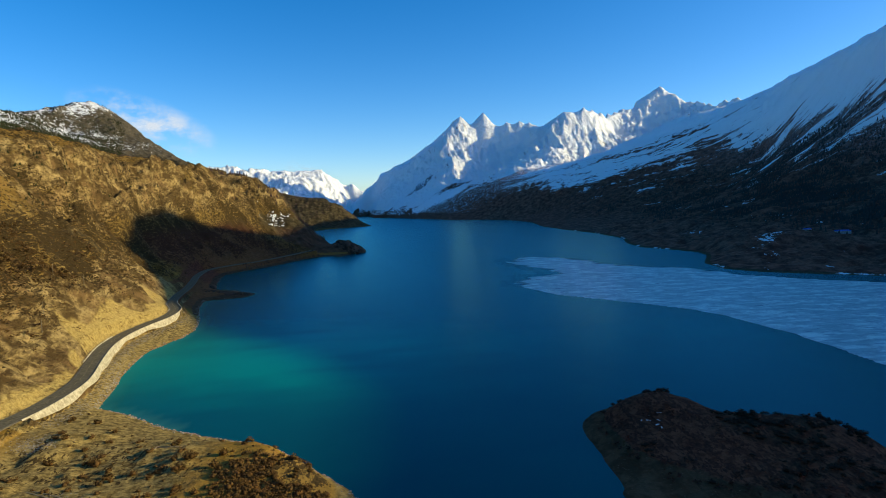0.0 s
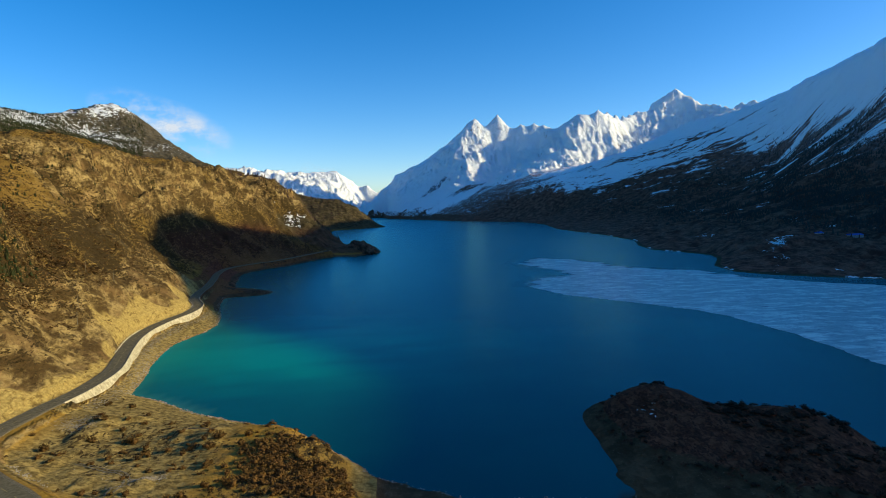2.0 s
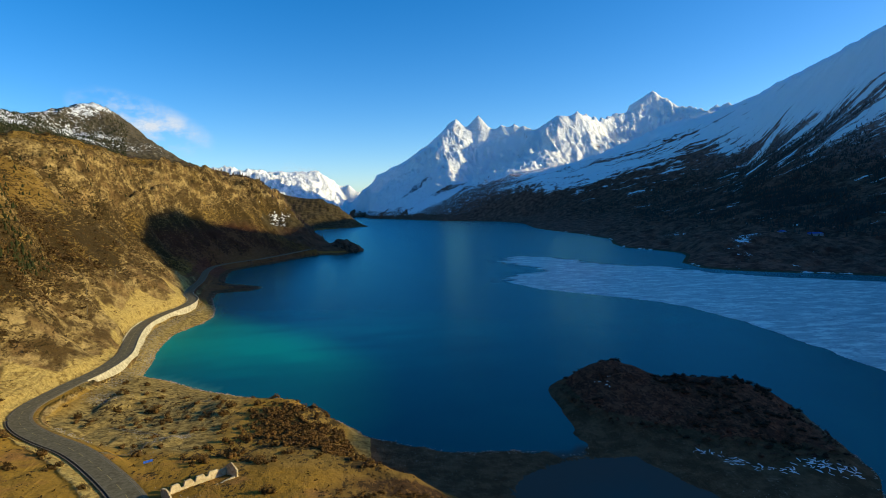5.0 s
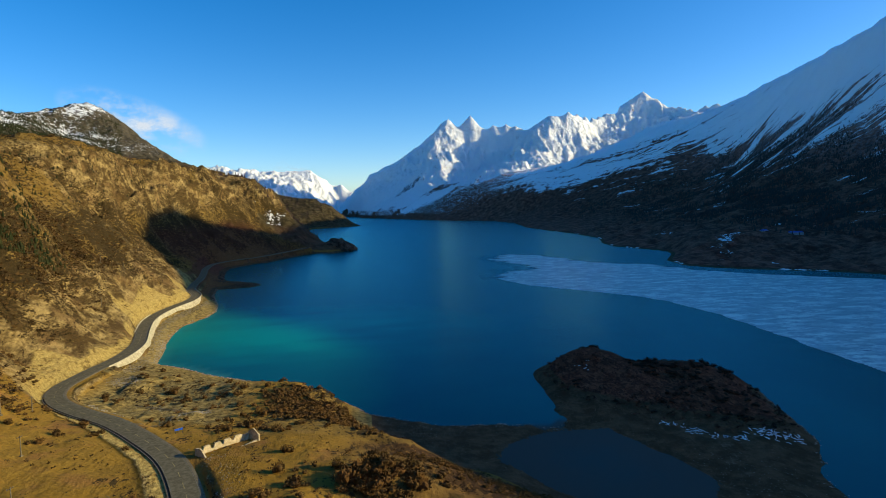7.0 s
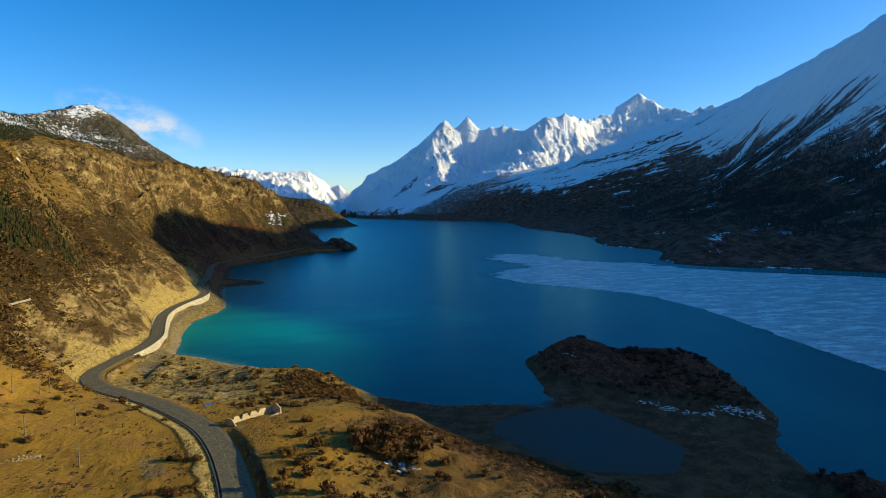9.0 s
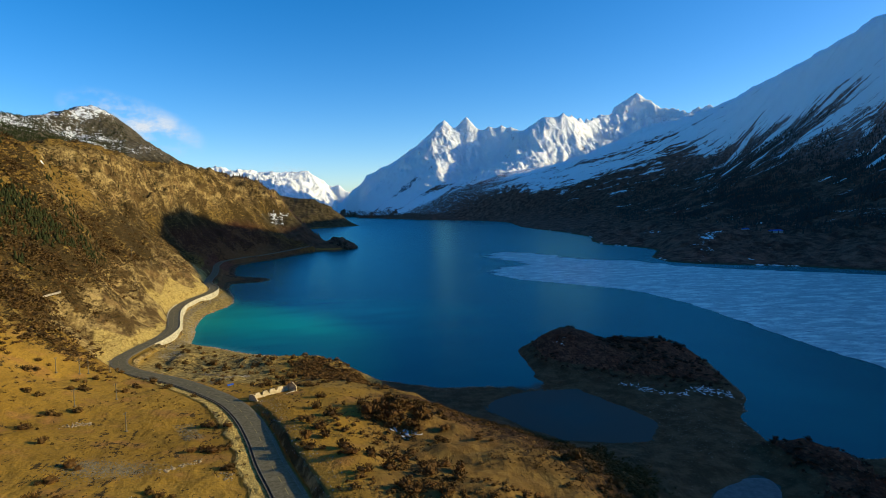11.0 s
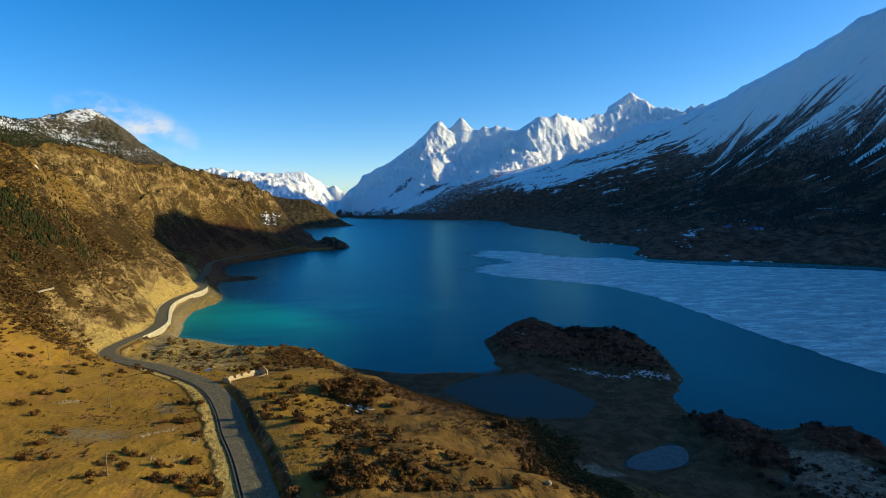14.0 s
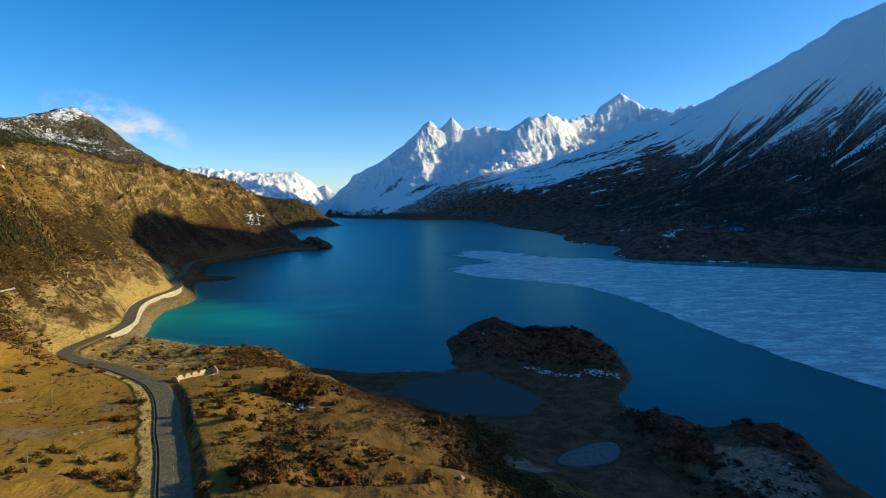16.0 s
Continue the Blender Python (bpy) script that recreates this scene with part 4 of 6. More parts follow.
def build_ice():
    a, r = np.radians(np.linspace(7, 66, 420)), np.geomspace(240, 1320, 330)
    am, rm = np.meshgrid(a, r, indexing="ij")
    x, y = (HUB[0] + rm * np.sin(am)).ravel(), (HUB[1] + rm * np.cos(am)).ravel()
    wob = 2.4 * fbm(x / 22, y / 22, 4, 91)
    near = np.where(inside(x, y, ICE_EDGE), 1, -1) * line_distance(x, y, ICE_EDGE[:15]) + wob
    within = inside(x, y, ICE_EDGE)
    far = np.where(within, 1, -1) * line_distance(x, y, ICE_EDGE[19:] + ICE_EDGE[:1])
    loose = smooth(330, 650, y)
    rim = np.clip(np.where((x < 215) & (y > 600), 6, near), -6, 6)
    solid = smooth(-22 * loose - 3, 38 * loose + 5, far + 4 * wob)
    index = np.arange(x.size).reshape(am.shape)
    quads = np.stack([index[:-1, :-1], index[1:, :-1], index[1:, 1:], index[:-1, 1:]], -1).reshape(-1, 4)
    quads = quads[(solid[quads] > 0.01).any(1) & (rim[quads] > -2).any(1)]
    used, inverse = np.unique(quads, return_inverse=True)
    ob = mesh_object("ice_sheet", np.stack([x, y, 0 * x + 0.12], 1)[used], inverse.reshape(-1, 4), ICE, True)
    for mark, values in (("solid", solid), ("rim", rim)):
        layer = ob.data.attributes.new(mark, "FLOAT", "POINT")
        layer.data.foreach_set("value", np.ascontiguousarray(values[used], dtype=np.float32))
    tagged(ob, "pale blue broken ice sheet floating on the lake", "ice", kind="structure")
    # a skin of ice on the small pool
    ring = along(POND_SMALL + POND_SMALL[:1], 0.012)[:-1]
    for _ in range(6):
        ring = [(ring[k - 1] + 2 * ring[k] + ring[(k + 1) % len(ring)]) / 4 for k in range(len(ring))]
    bm = bmesh.new()
    rims = []
    for k, z in ((1.22, 0.05), (1.12, 0.10)):
        rims.append([bm.verts.new((107 + (p[0] - 107) * k + 0.5 * math.sin(i * 1.7), 31 + (p[1] - 31) * k + 0.4 * math.sin(i * 2.3), z)) for i, p in enumerate(ring)])
    for k in range(len(ring)):
        bm.faces.new((rims[0][k - 1], rims[0][k], rims[1][k], rims[1][k - 1]))
    bm.faces.new(rims[1])
    bmesh.ops.recalc_face_normals(bm, faces=bm.faces)
    mesh = bpy.data.meshes.new("pool_ice")
    bm.to_mesh(mesh)
    bm.free()
    mesh.materials.append(POOL_ICE)
    tagged(new("pool_ice", mesh), "grey skin of ice on a small shallow pool", "ice", kind="structure")


build_lake()
build_ice()


# ---- helpers for things ----
def part(name, bm, material, parent=None, label=""):
    mesh = bpy.data.meshes.new(name)
    bm.to_mesh(mesh)
    bm.free()
    mesh.materials.append(material)
    ob = new(name, mesh)
    if parent is not None:
        ob.parent = parent
    return tagged(ob, label)


def empty(name, m):
    ob = new(name)
    ob.matrix_basis = m
    return ob


def box(bm, x0, x1, y0, y1, z0, z1, bevel=0.0):
    made = bmesh.ops.create_cube(bm, size=1.0)
    for v in made["verts"]:
        v.co = Vector(((x0 + x1) / 2 + v.co.x * (x1 - x0), (y0 + y1) / 2 + v.co.y * (y1 - y0), (z0 + z1) / 2 + v.co.z * (z1 - z0)))
    if bevel:
        edges = {e for v in made["verts"] for e in v.link_edges}
        bmesh.ops.bevel(bm, geom=list(edges), offset=bevel, segments=1, affect="EDGES")


def post(bm, r0, r1, z0, z1, sides=8, x=0.0, y=0.0):
    made = bmesh.ops.create_cone(bm, cap_ends=True, segments=sides, radius1=r0, radius2=r1, depth=z1 - z0)
    for v in made["verts"]:
        v.co += Vector((x, y, (z0 + z1) / 2))


def height_at(points):
    p = np.array(points, float)
    return land_height(p[:, 0], p[:, 1])[0]


ASPHALT = plain_material("asphalt", (0.125, 0.104, 0.060), (0.205, 0.172, 0.102), 0.8, 1.0, 0.01, specular=0.02)
YELLOW = plain_material("road_paint_yellow", (0.20, 0.15, 0.05), (0.45, 0.35, 0.13), 3.0, 0.7, 0.002)
WHITE_PAINT = plain_material("road_paint_white", (0.12, 0.110, 0.08), (0.28, 0.26, 0.21), 2.0, 0.7, 0.002)
CONCRETE = plain_material("concrete", (0.30, 0.28, 0.24), (0.50, 0.47, 0.41), 0.9, 0.85, 0.02)
SHOULDER = plain_material("dusty_gravel", (0.13, 0.10, 0.06), (0.25, 0.20, 0.12), 1.2, 0.95, 0.03)
PALE_WALL = plain_material("pale_masonry", (0.30, 0.25, 0.155), (0.58, 0.50, 0.34), 0.55, 0.9, 0.06)
DITCH = plain_material("ditch_shade", (0.035, 0.030, 0.025), (0.07, 0.06, 0.05), 1.0, 0.95, 0.02)
MUD_BRICK = plain_material("mud_brick", (0.36, 0.27, 0.14), (0.60, 0.48, 0.30), 0.9, 0.95, 0.06)
STONE = plain_material("stone", (0.20, 0.165, 0.12), (0.44, 0.37, 0.28), 0.6, 0.92, 0.04)
GRAVEL = plain_material("grey_gravel", (0.13, 0.105, 0.065), (0.25, 0.215, 0.15), 0.8, 0.95, 0.02)
CRAG = plain_material("dark_crag", (0.050, 0.030, 0.020), (0.170, 0.105, 0.065), 0.10, 0.95, 1.2, 7.0)
STONE_PALE = plain_material("stone_pale", (0.22, 0.155, 0.085), (0.43, 0.325, 0.20), 0.6, 0.92, 0.04)
PALE_POST = plain_material("pale_concrete_post", (0.15, 0.12, 0.08), (0.25, 0.20, 0.13), 2.0, 0.8, 0.004)
BLUE_CLOTH = plain_material("blue_tarpaulin", (0.02, 0.07, 0.36), (0.05, 0.14, 0.55), 2.0, 0.5, 0.01)
DARK_METAL = plain_material("dark_metal", (0.05, 0.05, 0.05), (0.10, 0.09, 0.08), 4.0, 0.5, 0.002)
BARK = plain_material("bark", (0.05, 0.033, 0.02), (0.11, 0.075, 0.045), 3.0, 0.95, 0.02)


def leaf_material(name, a, b, c):
    """Foliage whose tone changes from plant to plant and from leaf to leaf."""
    n = Nodes(name)
    who, piece = n.tree.nodes.new("ShaderNodeObjectInfo"), n.add("ShaderNodeNewGeometry")
    colour = n.mix(n.ramp(n.noise(0.12, 3), 0.35, 0.65), a, b)
    colour = n.mix(n.sum(who.outputs["Random"], 0.6, "MULTIPLY"), colour, c)
    colour = n.mix(n.sum(piece.outputs["Random Per Island"], 0.5, "MULTIPLY"), colour, b)
    return n.surface(colour, 0.9, specular=0.1)


SHRUB = leaf_material("shrub_leaves", (0.082, 0.043, 0.012), (0.150, 0.068, 0.018), (0.060, 0.048, 0.014))
SCRUB = leaf_material("scrub_twigs", (0.072, 0.042, 0.015), (0.145, 0.080, 0.026), (0.095, 0.055, 0.018))
# SCRUB again, reddened to give its look in the island's shade
SHADED_SCRUB = leaf_material("shaded_scrub_twigs", (0.085, 0.034, 0.020), (0.150, 0.058, 0.032), (0.055, 0.030, 0.020))
DARK_SCRUB = leaf_material("dark_scrub_twigs", (0.034, 0.020, 0.012), (0.060, 0.030, 0.017), (0.026, 0.020, 0.013))
CONIFER = leaf_material("conifer_needles", (0.018, 0.026, 0.008), (0.042, 0.044, 0.012), (0.026, 0.030, 0.009))
DARK_WOODS = leaf_material("far_conifers", (0.060, 0.036, 0.028), (0.100, 0.058, 0.044), (0.075, 0.048, 0.038))


# ---- the road ----
def ribbon(bm, first, last, a, b, lift_a, lift_b, skirt=0.0):
    """A strip along the road from offset a to offset b, the lake's side positive."""
    rows = []
    for k in range(first, last):
        p, side = ROAD_MID[k], ROAD_RIGHT[k]
        row = [bm.verts.new((p[0] + side[0] * a, p[1] + side[1] * a, p[2] + lift_a)), bm.verts.new((p[0] + side[0] * b, p[1] + side[1] * b, p[2] + lift_b))]
        if skirt:
            row = [bm.verts.new((row[0].co.x, row[0].co.y, row[0].co.z - skirt))] + row + [bm.verts.new((row[1].co.x, row[1].co.y, row[1].co.z - skirt))]
        rows.append(row)
    for r, s in zip(rows, rows[1:]):
        for k in range(len(r) - 1):
            bm.faces.new((r[k], s[k], s[k + 1], r[k + 1]))
    if skirt and len(rows) > 1:
        bm.faces.new(rows[0])
        bm.faces.new(rows[-1][::-1])
    bmesh.ops.recalc_face_normals(bm, faces=bm.faces)


def road_index(y):
    return int(np.abs(ROAD_MID[:, 1] - y).argmin())


def build_road():
    last = len(ROAD_MID) - 1
    bm = bmesh.new()
    ribbon(bm, 0, last, -ROAD_HALF, ROAD_HALF, 0.06, 0.06, 0.5)
    road = tagged(part("road", bm, ASPHALT), "grey asphalt two-lane road winding along the lake", "road", kind="structure")
    for side in (-1, 1):
        bm = bmesh.new()
        ribbon(bm, 0, last, side * (ROAD_HALF - 0.30), side * (ROAD_HALF - 0.20), 0.066, 0.066)
        part("edge_line", bm, WHITE_PAINT, road, "thin worn white edge line")
    for k in range(0, last - 3, 4):                     # broken middle line
        bm = bmesh.new()
        ribbon(bm, k, k + 3, -0.10, 0.10, 0.068, 0.068)
        part("centre_dash", bm, YELLOW, road)
    bend = road_index(176)
    for side, lo, hi in ((1, 0, last), (-1, 0, bend)):  # gravel shoulders
        bm = bmesh.new()
        ribbon(bm, lo, hi, side * ROAD_HALF, side * (ROAD_HALF + 0.75), 0.02, -0.03, 0.4)
        part("shoulder", bm, SHOULDER, road, "dusty gravel shoulder")
    # the strip's dark colour stands in for the shade inside the drain
    bm = bmesh.new()
    ribbon(bm, bend, last, -ROAD_HALF - 0.55, -ROAD_HALF - 0.02, -0.12, -0.12, 0.4)
    tagged(part("drain", bm, DITCH), "open drain along the road edge, its shade a dark strip", "drain", kind="structure")
    bm = bmesh.new()
    ribbon(bm, bend, last, -ROAD_HALF - 0.85, -ROAD_HALF - 0.55, 0.05, 0.07, 0.7)
    tagged(part("drain_kerb", bm, SHOULDER), "low concrete kerb beside the drain", "kerb", kind="structure")
    a, b = road_index(478), road_index(232)
    bm = bmesh.new()                                    # retaining wall, leaning a little, with a parapet
    rows = []
    for k in range(a, b):
        p, s = ROAD_MID[k], ROAD_RIGHT[k]
        ends = min(1.0, (k - a) / 8, (b - k) / 12)
        fall = 0.6 + (2.7 + 1.0 * math.sin(k * 0.37) * 0.4 + 0.8 * math.sin(k * 0.11)) * ends
        rows.append([bm.verts.new((p[0] + s[0] * o, p[1] + s[1] * o, p[2] + h)) for o, h in
                     ((ROAD_HALF + 0.78, -0.6), (ROAD_HALF + 0.78, 0.35), (ROAD_HALF + 1.12, 0.35), (ROAD_HALF + 1.2, -0.2), (ROAD_HALF + 1.3 + 0.38 * fall, -fall), (ROAD_HALF + 1.0, -fall - 0.5))])
    for r, s in zip(rows, rows[1:]):
        for k in range(6):
            bm.faces.new((r[k], s[k], s[(k + 1) % 6], r[(k + 1) % 6]))
    bm.faces.new(rows[0])
    bm.faces.new(rows[-1][::-1])
    bmesh.ops.recalc_face_normals(bm, faces=bm.faces)
    tagged(part("retaining_wall", bm, PALE_WALL), "whitish stone retaining wall below the lakeside road", "wall", kind="structure")
    for y0, y1, o in ((395, 330, -1), (520, 478, -1), (530, 470, 1)):   # pale kerbs on the bends
        bm = bmesh.new()
        lo, hi = road_index(y0), road_index(y1)
        ribbon(bm, lo, hi, o * (ROAD_HALF + 0.8), o * (ROAD_HALF + 1.25), 0.55, 0.6, 1.0)
        tagged(part("kerb_wall", bm, PALE_WALL), "low pale kerb wall at a road bend", "kerb", kind="structure")


build_road()


# ---- plants ----
def leafy_mesh(name, seed, leaves=150, flat=0.75):
    """A bush of leaf blades about uneven lobes, radius about 1, standing on the ground."""
    rng = random.Random(seed)
    verts, faces = [], []
    lobes = [(rng.uniform(-0.55, 0.55), rng.uniform(-0.55, 0.55), rng.uniform(0.35, 0.75) * flat, rng.uniform(0.35, 0.6)) for _ in range(6)]
    for x, y, z, r in lobes:                            # dense hearts
        b = bmesh.new()
        bmesh.ops.create_icosphere(b, subdivisions=1, radius=r * 0.8)
        base = len(verts)
        for v in b.verts:
            k = rng.uniform(0.75, 1.2)
            verts.append((x + v.co.x * k, y + v.co.y * k, max(0.0, z + v.co.z * k * flat)))
        faces += [tuple(base + v.index for v in f.verts) for f in b.faces]
        b.free()
    for _ in range(leaves):
        x, y, z, r = rng.choice(lobes)
        d = Vector((rng.gauss(0, 1), rng.gauss(0, 1), rng.gauss(0.25, 0.8))).normalized()
        c = Vector((x, y, z)) + d * r * rng.uniform(0.8, 1.25)
        c.z = max(c.z, 0.04)
        u = d.orthogonal().normalized() * rng.uniform(0.05, 0.13)
        tip = c + d * rng.uniform(0.10, 0.28) + Vector((0, 0, rng.uniform(0, 0.12)))
        base = len(verts)
        verts += [tuple(c - u), tuple(c + u), tuple(tip)]
        faces.append((base, base + 1, base + 2))
    mesh = bpy.data.meshes.new(name)
    mesh.from_pydata(verts, [], faces)
    mesh.materials.append(SHRUB)
    mesh.update()
    return mesh


def stem_mesh(seed):
    rng = random.Random(seed)
    bm = bmesh.new()
    for k in range(4):
        made = bmesh.ops.create_cone(bm, cap_ends=True, segments=5, radius1=0.05, radius2=0.02, depth=0.7)
        lean = Euler((rng.uniform(-0.6, 0.6), rng.uniform(-0.6, 0.6), 0)).to_matrix()
        for v in made["verts"]:
            v.co = lean @ (v.co + Vector((0, 0, 0.32)))
    mesh = bpy.data.meshes.new("stem")
    bm.to_mesh(mesh)
    bm.free()
    mesh.materials.append(BARK)
    return mesh


SHRUBS_TERRACE = [(-26, 96), (-26, 79), (-21, 69), (-22, 45), (-27, 59), (-26, 36), (-30, 62), (-27, 44), (-16, 33), (-24, 54), (-16, 52), (-2, 74), (1, 79), (-5, 67), (0, 64), (4, 63), (7, 62), (-1, 65), (8, 75), (17, 79), (18, 73), (13, 54),
                  (16, 62), (26, 53), (3, 40), (0, 32), (-2, 34), (-5, 32), (-9, 27), (-14, 25), (-11, 15), (-4, 19), (11, 27), (8, 29), (14, 21), (5, 22), (6, 16), (13, 15), (-2, 6), (0, 3), (4, 5), (2, 9), (8, 0), (9, -5), (12, -4), (15, -5)]
SHRUBS_EDGE = [(16, -9), (13, -11), (20, -17), (15, -20), (48, 44), (48, 32), (51, 32), (63, 44), (66, 50), (53, 25), (52, 16), (70, 38), (59, 22), (69, 30), (57, 14), (64, 15), (52, -3), (48, -3), (74, 30), (70, 22), (64, 10), (31, -4), (29, 0), (22, -17), (32, -16), (40, -21)]
SHRUBS_MEADOW = [(-125, 91), (-115, 108), (-105, 81), (-111, 76), (-112, 62), (-100, 48), (-85, 29), (-83, 8), (-85, 19), (-78, 8), (-62, 8), (-58, 11), (-57, 2), (-62, 3), (-62, -6), (-49, 3), (-47, -6), (-42, -6), (-41, 7), (-60, 70),
                 (-72, 105), (-52, 44), (-50, 48), (-54, 44), (-34, -6), (-38, -10), (-31, -14), (-47, 30), (-100, 120), (-97, 132), (-89, 121), (-101, 112), (-118, 127), (-121, 138), (-137, 115), (-138, 126), (-127, 142), (-59, 44), (-62, 91), (-54, 67), (-117, 104)]
SHRUBS_BAY = [(-123, 201), (-113, 190), (-117, 247), (-106, 244), (-96, 234), (-106, 217), (-97, 212), (-92, 220), (-103, 200), (-88, 199), (-80, 187), (-58, 187), (-66, 184), (-54, 170), (-72, 136), (-46, 196), (-42, 208), (-56, 193), (-45, 184), (-33, 177), (-36, 171), (-32, 161),
              (-24, 163), (-21, 181), (-16, 171), (-11, 155), (-20, 145), (-25, 133), (-16, 128), (-9, 142), (-42, 152), (-49, 151), (-53, 143), (-43, 131), (-40, 136), (-29, 123), (-33, 124), (-49, 124), (-53, 130), (-32, 143)]


def plant_shrubs():
    rng = random.Random(11)
    kinds = [leafy_mesh("shrub", 100 + k, 170, (0.6, 0.75, 0.95, 0.7, 1.1)[k]) for k in range(5)]
    stems = [stem_mesh(k) for k in range(2)]
    spots = [(x, y, rng.uniform(1.5, 2.6)) for x, y in SHRUBS_TERRACE] + [(x, y, rng.uniform(1.5, 2.8)) for x, y in SHRUBS_EDGE] + [(x, y, rng.uniform(1.0, 2.3)) for x, y in SHRUBS_BAY]
    for x, y, size in list(spots):                      # companions close by
        for _ in range(rng.choice((0, 1, 2))):
            spots.append((x + rng.uniform(-4, 4), y + rng.uniform(-4, 4), rng.uniform(0.7, 1.3)))
    for _ in range(44):                                 # the dark grove on its knoll
        spots.append((rng.gauss(0, 6), rng.gauss(71, 5), rng.uniform(1.8, 3.3)))
    for _ in range(46):                                 # the scrub on the hump by the road
        spots.append((rng.gauss(0, 4.2), rng.gauss(-18, 5), rng.uniform(1.1, 2.4)))
    for x, y in SHRUBS_MEADOW:                          # meadow: low clumps in short rows
        size = rng.uniform(1.2, 2.1)
        spots.append((x, y, size))
        for k in range(rng.choice((1, 2, 3, 4))):
            spots.append((x + rng.gauss(0, 2.6), y + rng.gauss(0, 1.3), rng.uniform(0.6, 1.3)))
    spots = [s for s in spots if abs(road_at(np.array([s[0]]), np.array([s[1]]))[0][0]) > 6.5 and not (-54 < s[0] < -34 and 98 < s[1] < 120)]
    level = height_at(spots)
    spots = [(x, y, size, float(z)) for (x, y, size), z in zip(spots, level) if z >= 1.5]
    spots.sort(key=lambda q: q[1] - 8 * q[2])
    for x, y, size, z in spots[:285]:
        k = rng.randrange(5)
        ob = new("shrub", kinds[k])
        ob.matrix_basis = Matrix.Translation((x, y, z - 0.06)) @ Matrix.Rotation(rng.uniform(0, 6.28), 4, "Z") @ Matrix.Diagonal((size * rng.uniform(0.9, 1.3), size, size * rng.uniform(0.8, 1.1), 1))
        stem = new("stem", stems[k % 2])
        stem.parent = ob
        where = "on the dry terrace" if x > -35 else ("on the dry meadow" if y < 125 else "on the sandy bay shore")
        tagged(ob, f"{'large' if size > 1.5 else 'low'} dark reddish-brown thorny shrub {where}", "shrub", "shrubs by the lake")
    rest = np.array(spots[285:])
    scatter("bay_shrubs", [leafy_shape(100 + k, 170, 0.8) for k in range(3)], rest[:, [0, 1, 3]] - [0, 0, 0.06], rest[:, 2], SHRUB, 33, "dark reddish-brown thorny shrubs round the bay", "shrubs")


def scatter(name, shapes, points, sizes, material, seed, label, category, stretch=(0.8, 1.25)):
    """ONE object of many small plants: shapes are (verts, faces) with triangles."""
    rng = np.random.default_rng(seed)
    all_v, all_f, base = [], [], 0
    pick = rng.integers(0, len(shapes), len(points))
    for s, (v, f) in enumerate(shapes):
        some = np.flatnonzero(pick == s)
        if not len(some):
            continue
        n = len(some)
        turn, tall = rng.uniform(0, 6.28, n), rng.uniform(*stretch, n)
        c, t = np.cos(turn), np.sin(turn)
        k = sizes[some]
        x = (v[None, :, 0] * c[:, None] - v[None, :, 1] * t[:, None]) * k[:, None] + points[some, 0:1]
        y = (v[None, :, 0] * t[:, None] + v[None, :, 1] * c[:, None]) * k[:, None] + points[some, 1:2]
        z = v[None, :, 2] * (k * tall)[:, None] + points[some, 2:3]
        all_v.append(np.stack([x, y, z], -1).reshape(-1, 3))
        all_f.append((f[None] + base + np.arange(n)[:, None, None] * len(v)).reshape(-1, 3))
        base += n * len(v)
    ob = mesh_object(name, np.concatenate(all_v), np.concatenate(all_f), material)
    return tagged(ob, label, category, kind="stuff")


def tuft_shape(seed, blades=8):
    """A low scrub clump: a rough heart with twigs."""
    rng = np.random.default_rng(seed)
    b = bmesh.new()
    bmesh.ops.create_icosphere(b, subdivisions=1, radius=0.5)
    keep = np.array([v.co for v in b.verts])
    faces = [[v.index for v in f.verts] for f in b.faces][::7]
    b.free()
    keep = keep * rng.uniform(0.7, 1.35, (len(keep), 1)) * [1, 1, 0.75] + [0, 0, 0.25]
    verts, out = list(keep), [list(f) for f in faces]
    for _ in range(blades):
        d = rng.normal(0, 1, 3)
        d[2] = abs(d[2]) * 0.7
        d /= np.linalg.norm(d)
        u = np.cross(d, (0.3, 0.5, 0.8))
        u *= 0.16 / np.linalg.norm(u)
        c = d * 0.32 + [0, 0, 0.12]
        n = len(verts)
        verts += [c - u, c + u, c + d * rng.uniform(0.3, 0.6)]
        out.append([n, n + 1, n + 2])
    return np.array(verts), np.array(out)


def conifer_shape(seed, tiers, sides):
    """A spruce of ragged tiers on a thin trunk, 1 high."""
    rng = np.random.default_rng(seed)
    verts, faces = [], []
    for k in range(tiers):
        z0, z1 = 0.08 + 0.88 * k / tiers * 0.95, 0.08 + 0.92 * min(1.0, (k + 1.7) / tiers)
        r = 0.26 * (1 - k / (tiers + 0.4))
        n = len(verts)
        for s in range(sides):
            a, ragged = 6.283 * s / sides + k * 0.5, rng.uniform(0.65, 1.25)
            verts.append((math.cos(a) * r * ragged, math.sin(a) * r * ragged, z0 + rng.uniform(-0.02, 0.03)))
        verts.append((0, 0, min(1.0, z1)))
        faces += [(n + s, n + (s + 1) % sides, n + sides) for s in range(sides)]
    n = len(verts)
    verts += [(0.02, 0, 0), (-0.01, 0.017, 0), (-0.01, -0.017, 0), (0, 0, 0.3)]
    faces += [(n, n + 1, n + 3), (n + 1, n + 2, n + 3), (n + 2, n, n + 3)]
    return np.array(verts), np.array(faces)


